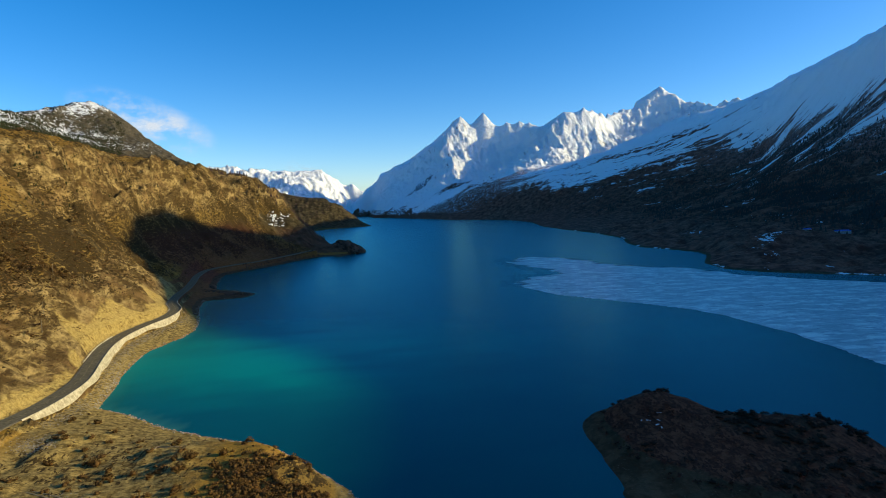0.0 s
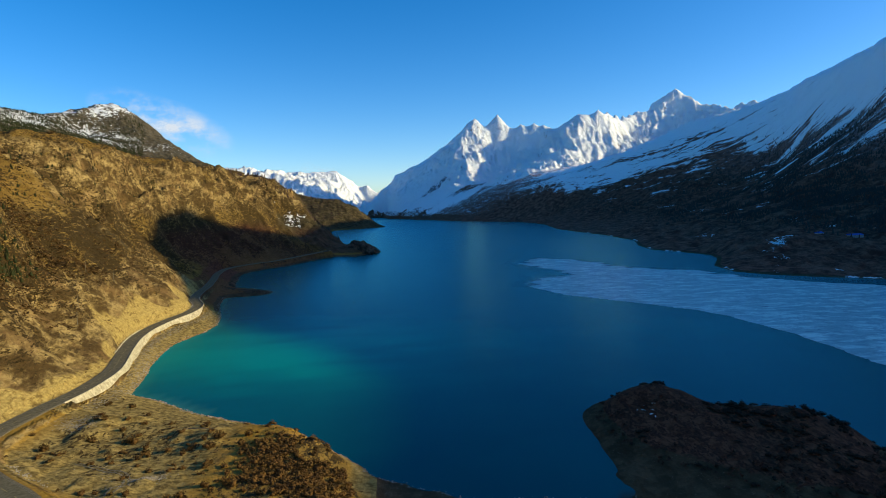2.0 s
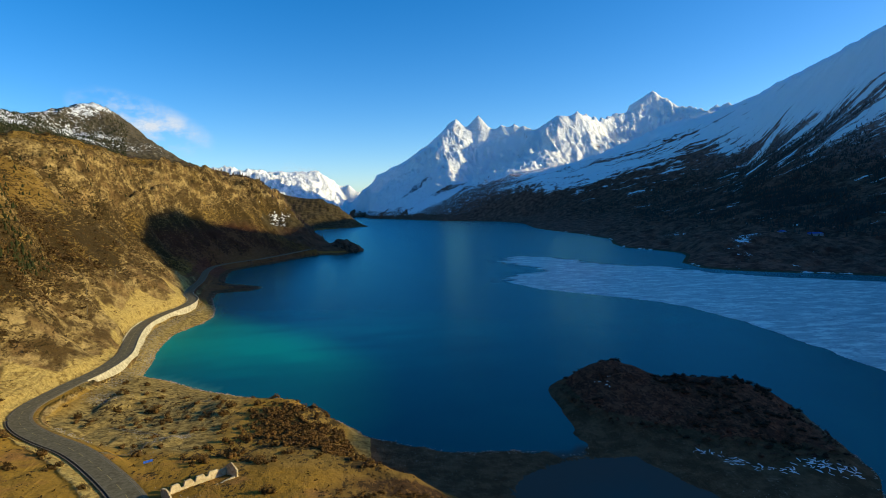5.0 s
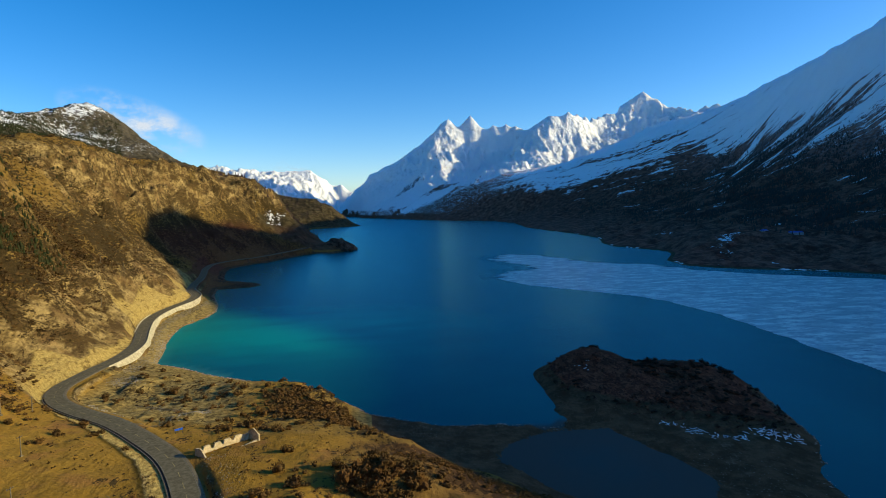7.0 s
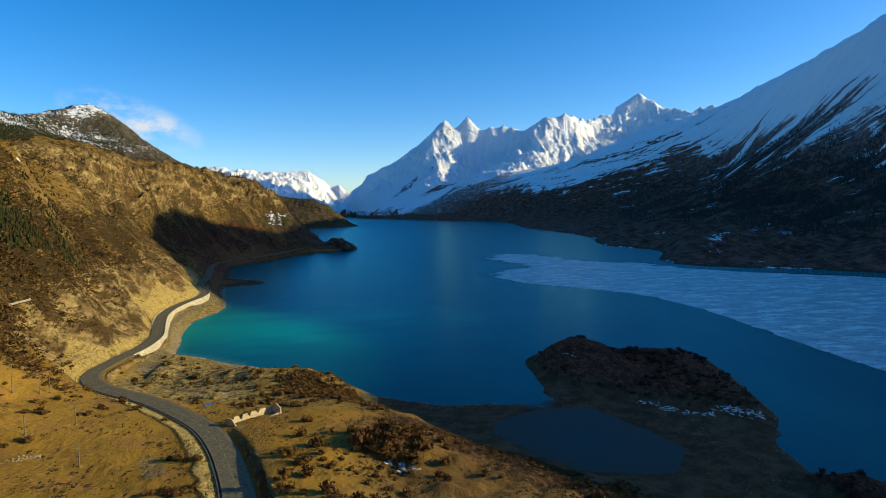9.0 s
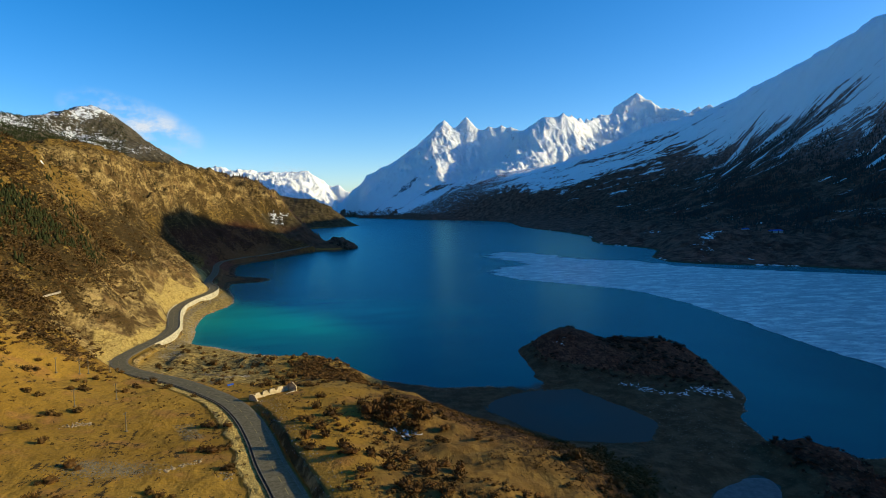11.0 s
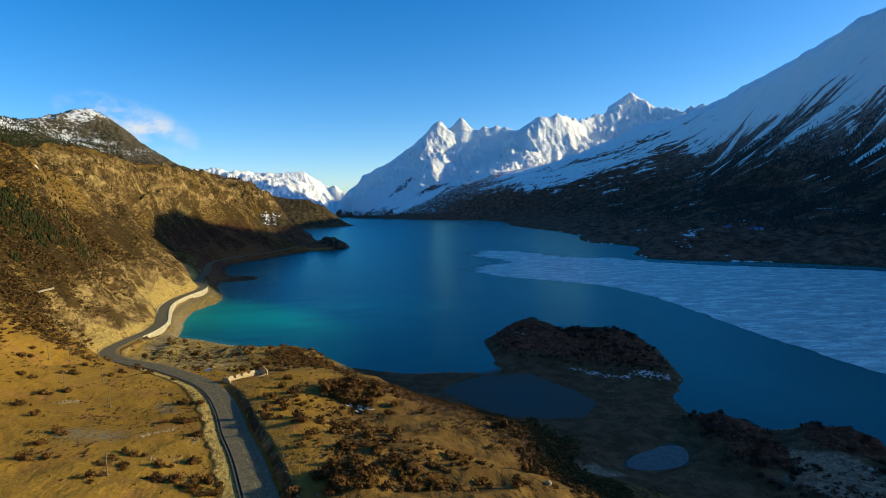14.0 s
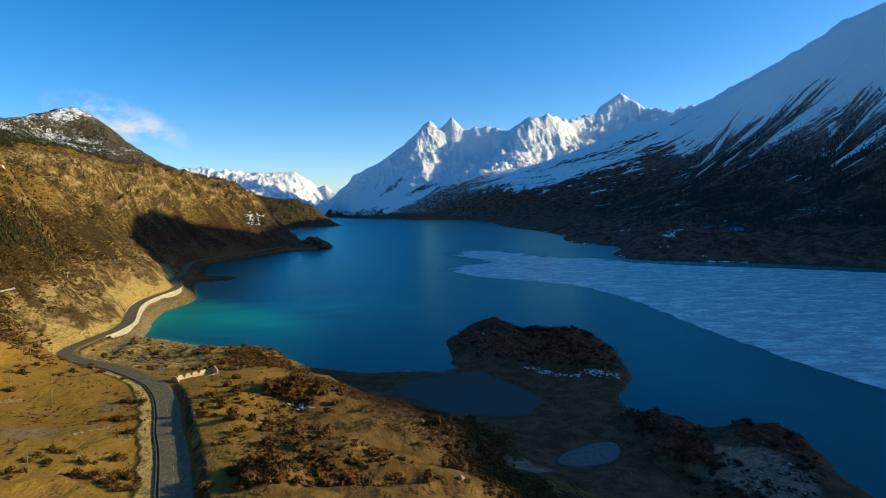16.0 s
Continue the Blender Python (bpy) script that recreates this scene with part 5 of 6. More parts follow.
def pick_land(mask, count, seed):
    """Places on the land where mask is high, about evenly spread as seen from afar."""
    rng = np.random.default_rng(seed)
    want = np.flatnonzero(rng.uniform(0, 1, len(GX)) < mask * min(1.0, 3.0 * count / max(1.0, mask.sum())))
    some = rng.choice(want, min(count, len(want)), replace=False)
    rows, cols = shape
    a, b = np.minimum(some // cols, rows - 2), np.minimum(some % cols, cols - 2)
    u, v = rng.uniform(0, 1, len(some)), rng.uniform(0, 1, len(some))
    spot = []
    for g in (gx, gy, gz):                              # anywhere in the cell
        spot.append((g[a, b] * (1 - v) + g[a, b + 1] * v) * (1 - u) + (g[a + 1, b] * (1 - v) + g[a + 1, b + 1] * v) * u)
    return np.stack(spot, 1), rng


def leafy_shape(seed, leaves, flat):
    mesh = leafy_mesh("leafy", seed, leaves, flat)
    verts = np.array([v.co for v in mesh.vertices])
    faces = np.array([list(f.vertices) for f in mesh.polygons])
    bpy.data.meshes.remove(mesh)
    return verts, faces


def plant_wilds():
    bushes = [leafy_shape(300 + k, 60, 0.8) for k in range(4)]
    crowd = smooth(-0.1, 0.55, fbm(GX / 20, GY / 20, 3, 161)) * (GX > -24) * (GX < 78) * (GY > -30) * (GY < 100) * (GZ > 3)
    crowd = crowd * (0.30 + 3.2 * edge + 0.8 * smooth(25, -10, GY))
    p, rng = pick_land(crowd * (np.abs(GSIDE) > 7), 1500, 21)
    scatter("terrace_thicket", bushes, p, rng.uniform(0.45, 1.35, len(p)), SHRUB, 22, "dark thorny bushes crowding the terrace", "bushes", (0.7, 1.1))
    bay = smooth(-0.35, 0.25, fbm(GX / 18, GY / 18, 3, 163)) * (bushy + 0.06 * (GX > -110) * (GX < 0) * (GY > 140) * (GY < 225)) * (GZ > 3.0)
    p, rng = pick_land(bay * (np.abs(GSIDE) > 7), 620, 23)
    scatter("bank_thicket", bushes, p, rng.uniform(0.5, 1.9, len(p)), SHRUB, 24, "dark bushes on the bank above the lake", "bushes", (0.6, 1.0))
    foot = (GX < -108) * (GX > -175) * (GY > 118) * (GY < 205) * (GSIDE < -8) * smooth(-0.2, 0.4, fbm(GX / 14, GY / 14, 3, 165))
    p, rng = pick_land(foot, 260, 25)
    scatter("foot_thicket", bushes, p, rng.uniform(0.6, 1.9, len(p)), SHRUB, 26, "dark brown bushes at the foot of the hill", "bushes", (0.6, 1.0))
    tufts = [tuft_shape(k) for k in range(6)]
    seen = (np.arctan2(GX, GY + 250) > -0.58) & (np.arctan2(GX, GY + 250) < 0.86)
    clear = np.abs(GSIDE) > 7
    # hillside scrub
    patchy = smooth(-0.35, 0.45, fbm(GX / 26, GY / 26, 3, 121))
    p, rng = pick_land(G_LEFT * seen * clear * (GY < 900) * (1 - 0.85 * cut) * (1 - 0.5 * rock) * (1 - 0.6 * low_rock) * (0.55 * patchy + 0.60 * band * (0.4 + 0.6 * patchy)) * (GZ > 2) * np.where(far_r < 700, 1.0, 0.30), 60000, 1)
    scatter("scrub", tufts, p, rng.uniform(0.35, 1.0, len(p)) ** 2 * 3.6 + 0.6, SCRUB, 2, "low dark brown scrub on the hillside", "scrub", (0.5, 0.9))
    # small bushes of the near ground
    near = (GZ > 2.6) & (G_LEFT < 0.5) & (GY < 320) & (GX < 90) & clear & seen
    p, rng = pick_land(near * smooth(0.0, 0.6, fbm(GX / 16, GY / 16, 3, 131)) * np.where(GX < -50, 0.4, np.where(GX > 10, 2.0, 1.0)), 4200, 3)
    scatter("small_scrub", tufts, p, rng.uniform(0.35, 1.3, len(p)), SCRUB, 4, "sparse small dry bushes on sandy ground", "scrub", (0.6, 1.1))
    p, rng = pick_land(((on_island & (GZ > 2.4)) | ((GX > 120) & (GX < 190) & (GY < 70) & (GZ > 2.8))) * smooth(-0.4, 0.4, fbm(GX / 14, GY / 14, 3, 133)), 1700, 5)
    scatter("island_scrub", tufts, p, rng.uniform(0.7, 2.2, len(p)), SHADED_SCRUB, 6, "dense dark brown scrub on the island and knolls", "scrub", (0.6, 1.1))
    crest = ((on_island & (GZ > 3.2)) | ((GX > 120) & (GX < 190) & (GY < 70) & (GZ > 3.2))) * smooth(-0.1, 0.5, fbm(GX / 13, GY / 13, 3, 171))
    p, rng = pick_land(crest * (0.5 + smooth(6, 12, GZ)), 950, 29)
    scatter("island_thicket", bushes, p, rng.uniform(0.7, 1.9, len(p)), DARK_SCRUB, 28, "blackish bushes on the island crest and knolls", "bushes", (0.6, 1.0))
    # conifers
    fine = [conifer_shape(k, 4, 7) for k in range(4)]
    rough = [conifer_shape(k + 9, 2, 5) for k in range(4)]
    slope = smooth(48, 58, GZ) * smooth(112, 96, GZ) * smooth(200, 230, GY) * smooth(350, 300, GY) * smooth(-180, -192, GX) * smooth(-0.5, 0.5, fbm(GX / 30, GY / 30, 3, 141))
    slope = slope + 0.05 * G_LEFT * (GZ > 90) * (GZ < 150) * (GY > 300) * (GY < 900)
    p, rng = pick_land(slope * seen, 800, 7)
    scatter("conifer_stand", fine, p, rng.uniform(2.6, 5.6, len(p)), CONIFER, 8, "dark green conifers on the brown slope", "forest", (0.55, 0.95))
    p, rng = pick_land(seen * (GX < -0.36 * (GY + 105)) * smooth(166, 200, GBASE) * (GY > 860) * (GY < 2400) * np.where(GBASE > 365, 0.06, 1.0), 13000, 9)
    scatter("ridge_forest", rough, p, rng.uniform(3.0, 6.5, len(p)), CONIFER, 10, "conifer forest on the snowy upper hill", "forest")
    p, rng = pick_land(seen * (GX < -60) * (GZ > 20) * (((GY > 1180) & (GY < 1900) & (GBASE < 215)) | ((GY > 2300) & (GY < 2700))) * 1.0, 3600, 11)
    scatter("cape_forest", rough, p, rng.uniform(3, 8, len(p)), DARK_WOODS, 12, "dark conifers on the far capes", "forest")
    p, rng = pick_land(seen * G_RIGHT * (snow < 0.45) * smooth(18, 60, GBASE) * smooth(470, 330, GBASE) * smooth(2900, 2600, GY) * smooth(-0.5, 0.3, fbm(GX / 90, GY / 90, 3, 151)), 15000, 13)
    scatter("mountain_forest", rough, p, rng.uniform(4, 10, len(p)) * np.where(p[:, 1] > 2300, 0.7, 1.0), DARK_WOODS, 14, "dark conifer forest on the shaded mountain", "forest")


plant_shrubs()
plant_wilds()


# ---- posts, ruin and small things ----
def utility_pole(x, y, tall, arm=True):
    z = float(height_at([(x, y)])[0])
    ob = empty("utility_pole", pose(x, y, z, 0, 0, 70))
    bm = bmesh.new()
    post(bm, 0.17, 0.11, -0.3, tall, 10)
    part("pole", bm, PALE_POST, ob)
    bm = bmesh.new()
    box(bm, -0.45, 0.45, -0.4, 0.4, -0.3, 0.28, 0.08)
    part("footing", bm, SHOULDER, ob)
    if arm:
        bm = bmesh.new()
        box(bm, -0.9, 0.9, 0.08, 0.18, tall - 0.55, tall - 0.43)
        arm_bar = part("crossarm", bm, DARK_METAL, ob)
        for dx in (-0.8, 0.0, 0.8):
            bm = bmesh.new()
            post(bm, 0.05, 0.03, tall - 0.43, tall - 0.2, 6, dx, 0.13)
            part("insulator", bm, CONCRETE, arm_bar, "pale ceramic insulator")
    return tagged(ob, "pale concrete utility pole on the dry meadow", "pole", "utility poles")


for px, py, tall, arm in ((-84.3, 65.5, 6.2, True), (-58.6, -4.2, 6.2, True), (-99.5, 99, 6.0, True), (-118, 142, 5.5, True), (-124.5, 129, 6.2, True), (-122.2, 131.5, 6.2, False), (-131, 124, 6.2, True), (-108, 86, 6.0, True), (-169, 329, 7, False), (-176, 345, 7, False), (-196, 398, 8, False), (-188, 420, 8, False)):
    utility_pole(px, py, tall, arm)


def wall_run(bm, length, thick, profile, rng):
    """A mud wall along x whose top follows profile, a list of (x, height)."""
    xs = np.linspace(0, length, 46)
    tops = np.interp(xs, [p[0] for p in profile], [p[1] for p in profile]) + np.array([rng.uniform(-0.07, 0.07) for _ in xs])
    rows = [[bm.verts.new((x, s * thick / 2 * w, h)) for s, h, w in ((-1, -0.6, 1.15), (-1, t, 0.9), (1, t + rng.uniform(-0.05, 0.05), 0.9), (1, -0.6, 1.15))] for x, t in zip(xs, tops)]
    for r, s in zip(rows, rows[1:]):
        for k in range(4):
            bm.faces.new((r[k], s[k], s[(k + 1) % 4], r[(k + 1) % 4]))
    bm.faces.new(rows[0])
    bm.faces.new(rows[-1][::-1])
    bmesh.ops.recalc_face_normals(bm, faces=bm.faces)


def build_ruin():
    rng = random.Random(5)
    z = float(height_at([(-45, 106)])[0])
    ob = empty("ruined_house", pose(-52.5, 99.0, z, 0, 0, 47))
    bm = bmesh.new()                                    # long wall with four broken windows
    teeth = [(0, 2.5), (0.9, 2.4)]
    for k in range(4):
        a = 1.2 + 3.6 * k
        teeth += [(a, 1.0), (a + 1.0, 0.9), (a + 1.05, 2.35 - 0.1 * k), (a + 3.3, 2.3 - 0.12 * k)]
    teeth += [(16.4, 1.2), (18.5, 1.5)]
    wall_run(bm, 18.5, 0.55, teeth, rng)
    part("long_wall", bm, MUD_BRICK, ob, "mud wall with broken window gaps")
    for name, at, profile in (("road_end_wall", 0.0, [(0, 2.5), (2.2, 3.0), (3.2, 2.7), (5.0, 1.0)]), ("gable_wall", 18.5, [(0, 1.7), (2.6, 3.3), (5.2, 1.8)])):
        bm = bmesh.new()
        wall_run(bm, profile[-1][0], 0.5, profile, rng)
        w = part(name, bm, MUD_BRICK, ob)
        w.matrix_basis = pose(at, 0.2, 0, 0, 0, -90)
    bm = bmesh.new()
    wall_run(bm, 15.0, 0.7, [(0, 0.7), (3, 0.25), (6, 0.6), (10, 0.15), (15, 0.5)], rng)
    part("fallen_wall", bm, MUD_BRICK, ob).matrix_basis = pose(2.5, -5.0, 0)
    tagged(ob, "roofless ruined mud-brick house beside the road", "ruin")


build_ruin()


def stone_mesh(seed, material):
    rng = random.Random(seed)
    bm = bmesh.new()
    bmesh.ops.create_icosphere(bm, subdivisions=1, radius=0.5)
    for v in bm.verts:
        v.co = Vector((v.co.x * rng.uniform(0.8, 1.3), v.co.y * rng.uniform(0.7, 1.1), v.co.z * rng.uniform(0.5, 0.9) + 0.18))
    mesh = bpy.data.meshes.new("stone")
    bm.to_mesh(mesh)
    bm.free()
    mesh.materials.append(material)
    return mesh


def stone_shapes():
    out = []
    for k in range(4):
        b = bmesh.new()
        bmesh.ops.create_icosphere(b, subdivisions=1, radius=0.5)
        rng = np.random.default_rng(40 + k)
        v = np.array([q.co for q in b.verts]) * rng.uniform(0.65, 1.3, (len(b.verts), 1)) * [1.1, 0.9, 0.65]
        out.append((v, np.array([[q.index for q in f.verts] for f in b.faces])))
        b.free()
    return out


def heap(name, spots, count, reach, size, material, label, category, seed):
    rng = np.random.default_rng(seed)
    at = np.array(spots, float)[rng.integers(0, len(spots), count)]
    xy = at + rng.normal(0, 1, (count, 2)) * reach
    z = land_height(xy[:, 0], xy[:, 1])[0]
    p = np.stack([xy[:, 0], xy[:, 1], z + 0.02], 1)
    scatter(name, stone_shapes(), p, rng.uniform(size[0], size[1], count), material, seed, label, category)


def build_stones():
    heap("stone_row", [(-61.5, 28.5), (-60, 30), (-58.5, 32), (-57, 34), (-55.5, 36)], 60, 0.7, (0.35, 0.9), STONE_PALE, "loose row of pale stones on the meadow", "stones", 1)
    heap("stone_heap", [(-102.4, 67.9), (-100.5, 70), (-98, 71.5)], 60, 0.9, (0.35, 0.9), STONE_PALE, "heap of pale stones on the meadow", "stones", 2)
    heap("stone_heap", [(-46, 26.6), (-45.3, 24)], 26, 1.0, (0.3, 0.8), STONE_PALE, "few scattered pale stones by the road", "stones", 3)
    heap("stone_heap", [(-45.3, 5.4), (-47, 8), (-52, 9)], 34, 1.2, (0.3, 0.8), STONE_PALE, "scattered pale stones on the meadow", "stones", 4)
    heap("gravel_patch", [(-74, 28), (-78, 27), (-82, 30), (-70, 30)], 2400, 3.2, (0.12, 0.34), GRAVEL, "grey gravel patch on the meadow", "gravel", 5)
    heap("rubble_heap", [(-68, 160.5), (-66, 162), (-70, 159)], 420, 1.7, (0.15, 0.45), STONE, "pale rubble heap beside a track", "rubble", 6)
    heap("rubble_heap", [(-115, 216), (-112, 214), (-118, 217)], 600, 3.2, (0.15, 0.5), STONE, "grey-green rubble mound below the road", "rubble", 7)
    heap("stone_row", [(-107, 164), (-103, 161), (-99, 157), (-94, 153.5), (-110, 167)], 90, 0.9, (0.25, 0.6), STONE, "stones along the road edge", "stones", 8)
    heap("stone_heap", [(-86, 172), (-82, 168), (-78, 160), (-74, 150), (-72, 140)], 140, 3.4, (0.15, 0.5), STONE, "scattered pale stones on bare ground", "stones", 9)
    line = [tuple(p) for p in along(SHORE_LEFT[22:], 0.006)]
    heap("shore_rocks", line, 1500, 1.5, (0.3, 1.0), STONE, "rocks lining the lake shore", "rocks", 10)
    line = [tuple(p) for p in along(SHORE_NEAR[:10], 0.006)]
    heap("shore_rocks", line, 420, 1.4, (0.25, 0.9), STONE, "dark rocks along the mud flat shore", "rocks", 11)
    line = [tuple(p) for p in along(SHORE_NEAR[18:28], 0.006)]
    heap("shore_rocks", line, 300, 1.4, (0.25, 0.9), STONE, "dark rocks along the island shore", "rocks", 12)
    heap("spit_rocks", [(x, y) for x, y, z in SPIT], 260, 4.0, (0.8, 2.8), CRAG, "dark rocks of the low spit", "rocks", 17)
    line = [tuple(p) for p in along(SHORE_LEFT[9:22], 0.006)]
    heap("headland_rocks", line, 900, 3.0, (0.8, 3.2), CRAG, "dark rocks along the headland shore", "rocks", 18)
    heap("flat_stones", [(122, 96), (118, 85), (128, 78), (115, 100), (110, 70), (125, 60), (150, 28), (158, 14), (105, 12), (20, 152), (28, 142)], 520, 7.0, (0.12, 0.45), STONE, "pebbles strewn over the mud flat", "stones", 13)
    plot = [(-72.5 + 0.41 * u + 0.91 * v, 73.0 - 0.91 * u + 0.41 * v) for u in np.arange(1, 22, 1.5) for v in np.arange(0.8, 5.2, 1.4)]
    heap("gravel_plot", plot, 1300, 0.5, (0.10, 0.28), GRAVEL, "grey gravel covering an old plot on the meadow", "gravel", 14)
    bank = [tuple(ROAD_MID[k, :2] + ROAD_RIGHT[k] * o) for k in range(road_index(480), road_index(235)) for o in (7.0, 9.5, 12.0)]
    heap("bank_rubble", bank, 3600, 1.6, (0.12, 0.5), STONE, "pale rubble on the bank below the road wall", "rubble", 15)
    slope = [tuple(ROAD_MID[k, :2] + ROAD_RIGHT[k] * o) for k in range(road_index(100), road_index(-50)) for o in (7.5, 9.5, 12.0)]
    heap("bank_stones", slope, 500, 1.5, (0.12, 0.45), STONE, "golden stones on the bank above the road", "stones", 16)
    big = stone_mesh(3, STONE_PALE)
    for x, y, s in ((49.0, -18.0, 1.9), (49.8, -16.6, 1.2)):
        rock_ob = new("boulder", big)
        rock_ob.matrix_basis = Matrix.Translation((x, y, float(height_at([(x, y)])[0]) - 0.1)) @ Matrix.Diagonal((s, s, s * 1.2, 1))
        tagged(rock_ob, "pale boulder on the terrace edge", "boulder")


build_stones()


def build_small_things():
    z = float(height_at([(-64.5, 124.0)])[0])
    ob = empty("roadside_sign", pose(-64.5, 124.0, z, 0, 0, 35))
    for x in (-1.1, 1.1):
        bm = bmesh.new()
        post(bm, 0.07, 0.07, -0.3, 1.5, 8, x)
        part("post", bm, DARK_METAL, ob)
    bm = bmesh.new()
    box(bm, -1.3, 1.3, -0.06, 0.06, 1.0, 1.7, 0.02)
    part("board", bm, BLUE_CLOTH, ob, "plain blue board")
    tagged(ob, "blue roadside board on two posts", "sign")
    for x, y, w, d, turn in ((769, 883, 26, 12, 10), (720, 900, 14, 8, 25)):
        z = float(height_at([(x, y)])[0])
        ob = empty("shed", pose(x, y, z, 0, 0, turn))
        bm = bmesh.new()
        box(bm, -w / 2, w / 2, -d / 2, d / 2, -1.5, 3)
        part("walls", bm, CONCRETE, ob)
        bm = bmesh.new()
        ridge_pts = [bm.verts.new(c) for c in ((-w / 2 - 0.5, -d / 2 - 0.5, 3), (w / 2 + 0.5, -d / 2 - 0.5, 3), (w / 2 + 0.5, 0, 5), (-w / 2 - 0.5, 0, 5), (w / 2 + 0.5, d / 2 + 0.5, 3), (-w / 2 - 0.5, d / 2 + 0.5, 3))]
        for f in ((0, 1, 2, 3), (3, 2, 4, 5), (0, 3, 5), (1, 4, 2), (0, 5, 4, 1)):
            bm.faces.new([ridge_pts[k] for k in f])
        bmesh.ops.recalc_face_normals(bm, faces=bm.faces)
        part("roof", bm, BLUE_CLOTH, ob, "bright blue sheet roof")
        tagged(ob, "long low shed with a blue roof on the far shore", "shed", "sheds on the far shore")


build_small_things()


SNOW = plain_material("old_snow", (0.72, 0.72, 0.71), (0.90, 0.90, 0.89), 1.5, 0.6, 0.03)


def snow_streaks(name, line, count, spread, label, seed):
    """Thin crooked tongues of old snow caught in the hollows along a line."""
    rng = random.Random(seed)
    way = along(line, 0.004)
    verts, faces = [], []
    for _ in range(count):
        p = rng.choice(way)
        x, y, turn = p[0] + rng.gauss(0, spread), p[1] + rng.gauss(0, spread), rng.choice((-0.6, -0.5, 0.9, 2.0)) + rng.gauss(0, 0.5)
        wide, steps = rng.uniform(0.12, 0.38), rng.randrange(3, 7)
        base = len(verts)
        for k in range(steps):
            w = wide * math.sin(math.pi * (k + 0.5) / steps) * rng.uniform(0.6, 1.3)
            dx, dy = -math.sin(turn) * w, math.cos(turn) * w
            verts += [(x + dx, y + dy), (x, y), (x - dx, y - dy)]
            x, y, turn = x + 0.5 * math.cos(turn), y + 0.5 * math.sin(turn), turn + rng.gauss(0, 0.4)
        for k in range(steps - 1):
            a = base + 3 * k
            faces += [(a, a + 1, a + 4, a + 3), (a + 1, a + 2, a + 5, a + 4)]
    level = height_at(verts)
    lift = [0.16 if k % 3 == 1 else 0.05 for k in range(len(verts))]
    ob = mesh_object(name, [(v[0], v[1], float(z) + h) for v, z, h in zip(verts, level, lift)], faces, SNOW, True)
    tagged(ob, label, "snow", kind="stuff")


snow_streaks("snow_streaks", [(113, 135.5), (118, 129.5), (124, 123.5), (130, 119), (136, 116.5)], 52, 1.3, "thin streaks of old snow at the island foot", 3)
snow_streaks("snow_streaks", [(143, 119), (147, 117), (152, 113.5)], 60, 1.9, "branching streaks of old snow on the island bank", 4)
snow_streaks("snow_streaks", [(98, 205), (104, 198), (100, 192)], 9, 2.5, "small flecks of old snow on the island slope", 5)
snow_streaks("snow_streaks", [(-1, 62), (3, 60.5), (7, 61)], 26, 0.8, "white remains of snow under the dark thicket", 6)


def rock_islet():
    """A crag that stands in the water off the cape."""
    bm = bmesh.new()
    bmesh.ops.create_icosphere(bm, subdivisions=5, radius=1.0)
    co = np.array([v.co for v in bm.verts])
    lump = 1 + 0.22 * fbm(co[:, 0] * 1.7 + co[:, 2], co[:, 1] * 1.7 - co[:, 2], 4, 201, 0.6) + 0.10 * ridged(co[:, 0] * 5, co[:, 1] * 5 + co[:, 2], 3, 203)
    for v, k in zip(bm.verts, lump):
        v.co = Vector((v.co.x * 34 * k, v.co.y * 26 * k, v.co.z * 21 * k))
    ob = part("rock_islet", bm, CRAG)
    ob.matrix_basis = pose(-42, 1102, 0.5)
    tagged(ob, "dark rocky islet off the cape", "rock", kind="structure")


rock_islet()


def wheel_track():
    """Two worn ruts across the bare terrace."""
    way = np.array([(-84, 131), (-77, 138), (-72.5, 147), (-72, 156), (-77, 166), (-87, 172), (-97, 178)], float)
    at = np.linspace(0, len(way) - 1.001, 60)
    mid = np.stack([np.interp(at, np.arange(len(way)), way[:, k]) for k in (0, 1)], 1)
    for _ in range(4):
        mid[1:-1] = (mid[:-2] + mid[1:-1] * 2 + mid[2:]) / 4
    go = np.gradient(mid, axis=0)
    go /= np.linalg.norm(go, axis=1)[:, None]
    out = np.stack([-go[:, 1], go[:, 0]], 1)
    ob = empty("wheel_track", Matrix())
    for o in (-0.85, 0.85):
        a, b = mid + out * (o - 0.3), mid + out * (o + 0.3)
        za, zb = height_at(a), height_at(b)
        bm = bmesh.new()
        rows = [[bm.verts.new((p[0], p[1], float(z) + 0.12)), bm.verts.new((q[0], q[1], float(w) + 0.12))] for p, z, q, w in zip(a, za, b, zb)]
        for r, s in zip(rows, rows[1:]):
            bm.faces.new((r[0], r[1], s[1], s[0]))
        bmesh.ops.recalc_face_normals(bm, faces=bm.faces)
        part("rut", bm, SHOULDER, ob)
    tagged(ob, "pair of worn wheel ruts on bare ground", "track", kind="structure")


wheel_track()


def low_walls(name, x, y, turn, runs, label, category, material):
    """A thing of low straight walls: runs are (x, y, length, turn, height, thickness)."""
    z = float(height_at([(x, y)])[0])
    ob = empty(name, pose(x, y, z, 0, 0, turn))
    rng = random.Random(7)
    for rx, ry, length, rt, high, thick_wall in runs:
        bm = bmesh.new()
        wall_run(bm, length, thick_wall, [(0, high), (length * 0.4, high * 0.8), (length, high)], rng)
        part("low_wall", bm, material, ob).matrix_basis = pose(rx, ry, 0, 0, 0, rt)
    return tagged(ob, label, category)


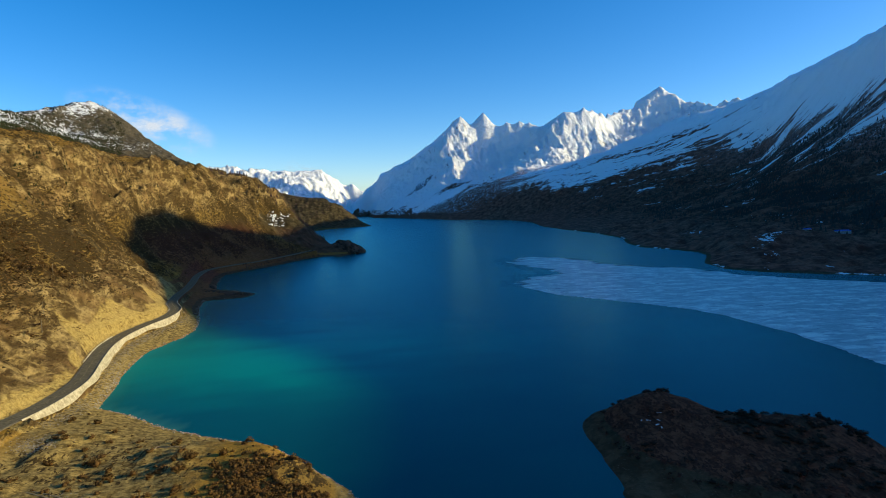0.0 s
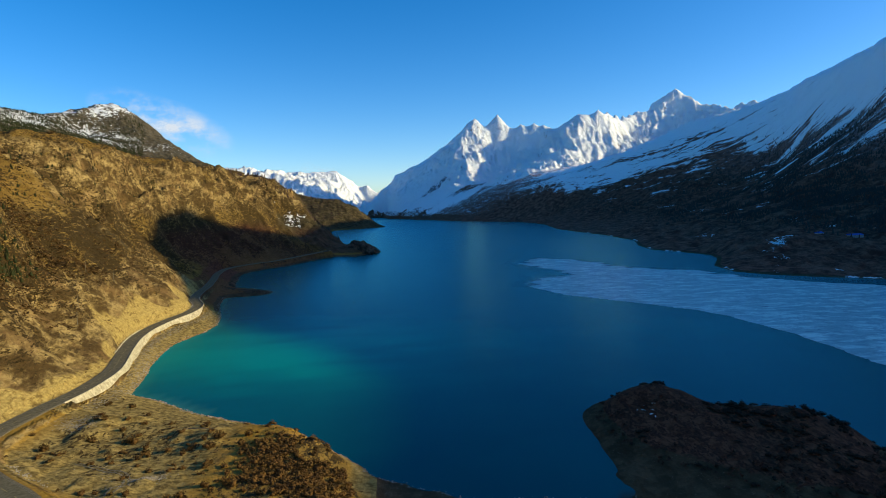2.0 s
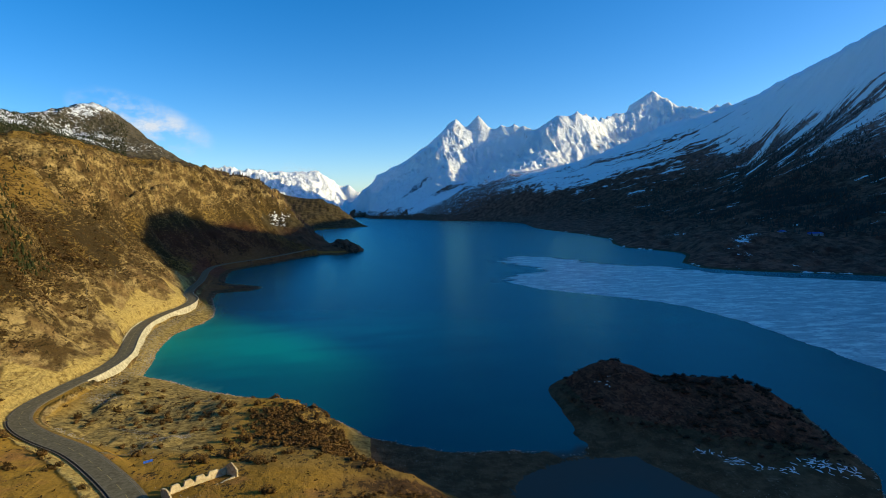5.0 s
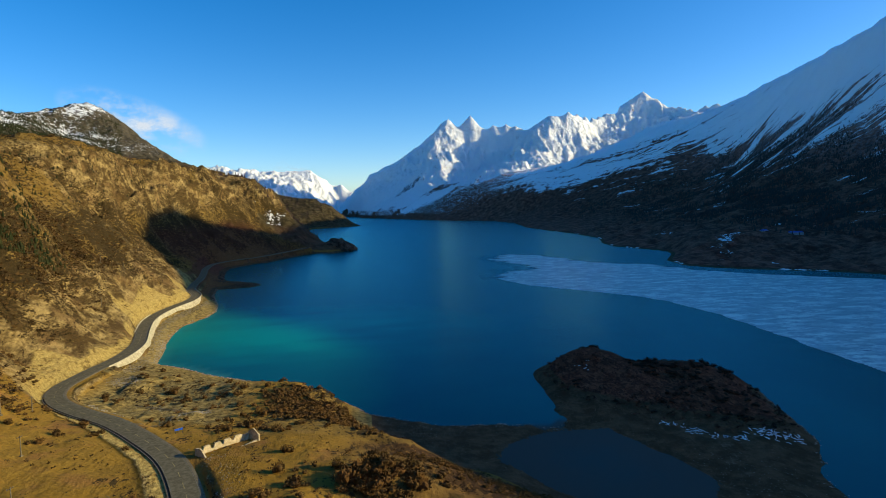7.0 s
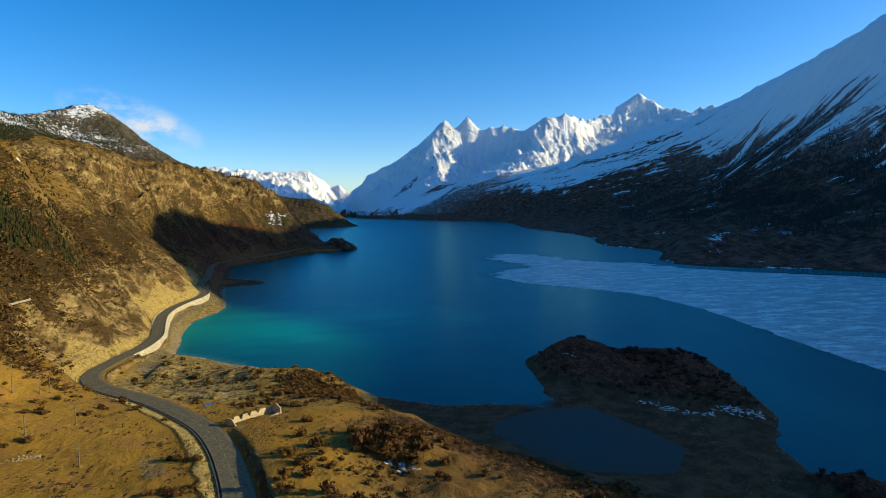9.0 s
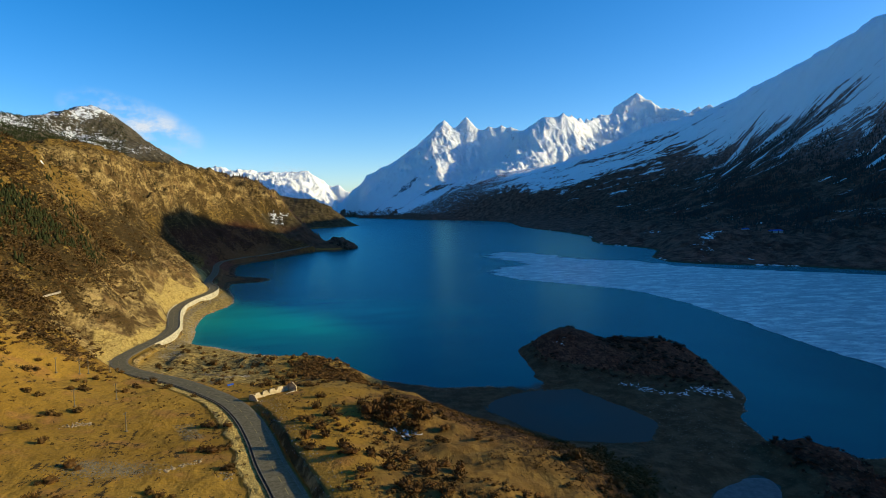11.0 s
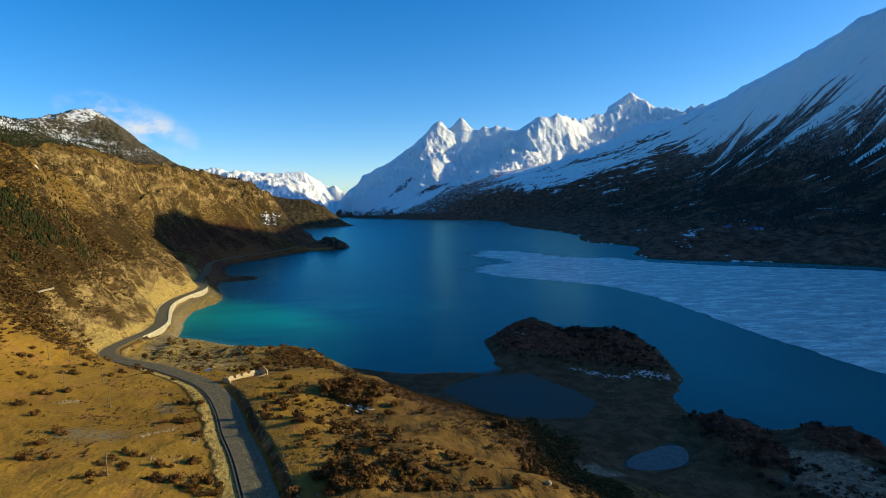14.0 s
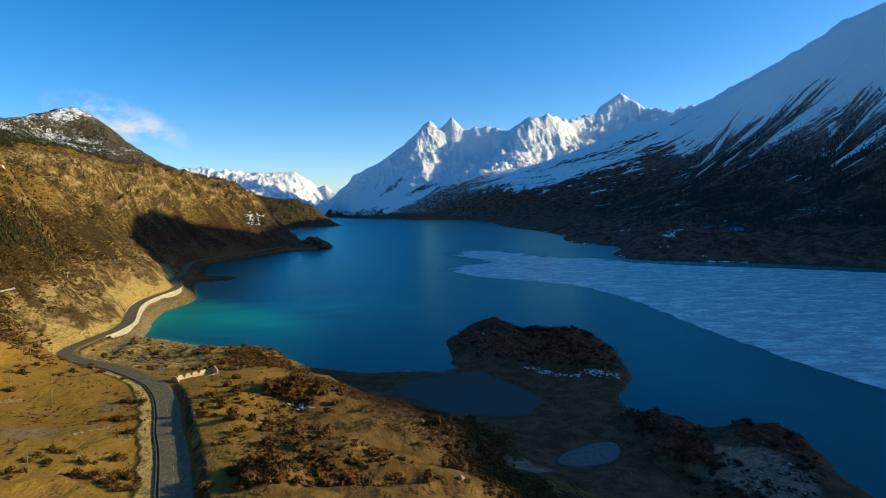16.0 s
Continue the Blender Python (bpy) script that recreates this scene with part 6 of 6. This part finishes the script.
low_walls("foundation", -73.5, 213.0, -8, [(0, 0, 11, 0, 0.45, 0.5), (0, -6, 11, 0, 0.45, 0.5), (0, -6, 6, 90, 0.45, 0.5), (11, -6, 6, 90, 0.45, 0.5), (4, -6, 6, 90, 0.35, 0.4), (7.5, -6, 6, 90, 0.35, 0.4)],
          "low stone foundations of a vanished house near the shore", "foundation", STONE_PALE)
low_walls("field_wall", -171.5, 200.0, 85, [(0, 0, 17, 0, 0.5, 0.5), (0, 0, 5, 95, 0.45, 0.5)], "low stone field wall on the hillside", "wall", STONE)


# ---- wisps of cloud far behind the hills ----
def cloud_material():
    n = Nodes("cloud_wisp")
    soft = n.noise(0.0035, 6, 0.6, n.place(1, 1, 1.6))
    alpha = n.sum(n.ramp(soft, 0.36, 0.72), n.mark("body"), "MULTIPLY")
    clear, white, both = n.add("ShaderNodeBsdfTransparent"), n.add("ShaderNodeEmission"), n.add("ShaderNodeMixShader")
    # the wisp's sunlit white is given as emission; the sun doesn't light it
    white.inputs["Color"].default_value, white.inputs["Strength"].default_value = (0.78, 0.86, 0.95, 1), 0.82
    n.link(alpha, both.inputs["Fac"])
    n.link(clear.outputs["BSDF"], both.inputs[1])
    n.link(white.outputs["Emission"], both.inputs[2])
    n.link(both.outputs["Shader"], n.out.inputs["Surface"])
    return n.material


CLOUD = cloud_material()


def build_cloud(centre, wide, high, slant, thickness):
    cols, rows = 41, 17
    u, v = np.meshgrid(np.linspace(-1, 1, cols), np.linspace(-1, 1, rows), indexing="ij")
    x = centre[0] + u * wide
    y = centre[1] + 40 * np.sin(2.2 * u) + 25 * v
    z = centre[2] + v * high - u * slant
    index = np.arange(u.size).reshape(u.shape)
    quads = np.stack([index[:-1, :-1], index[1:, :-1], index[1:, 1:], index[:-1, 1:]], -1).reshape(-1, 4)
    ob = mesh_object("cloud", np.stack([x.ravel(), y.ravel(), z.ravel()], 1), quads, CLOUD, True)
    body = np.clip(1 - (u**2 + v**2), 0, 1) ** 1.2 * thickness
    layer = ob.data.attributes.new("body", "FLOAT", "POINT")
    layer.data.foreach_set("value", np.ascontiguousarray(body.ravel(), dtype=np.float32))
    tagged(ob, "thin white wisp of cloud behind the hill", "cloud", "wisps of cloud")


build_cloud((-1480, 4230, 660), 480, 190, 150, 1.5)
build_cloud((-540, 4890, 395), 160, 60, 10, 0.55)
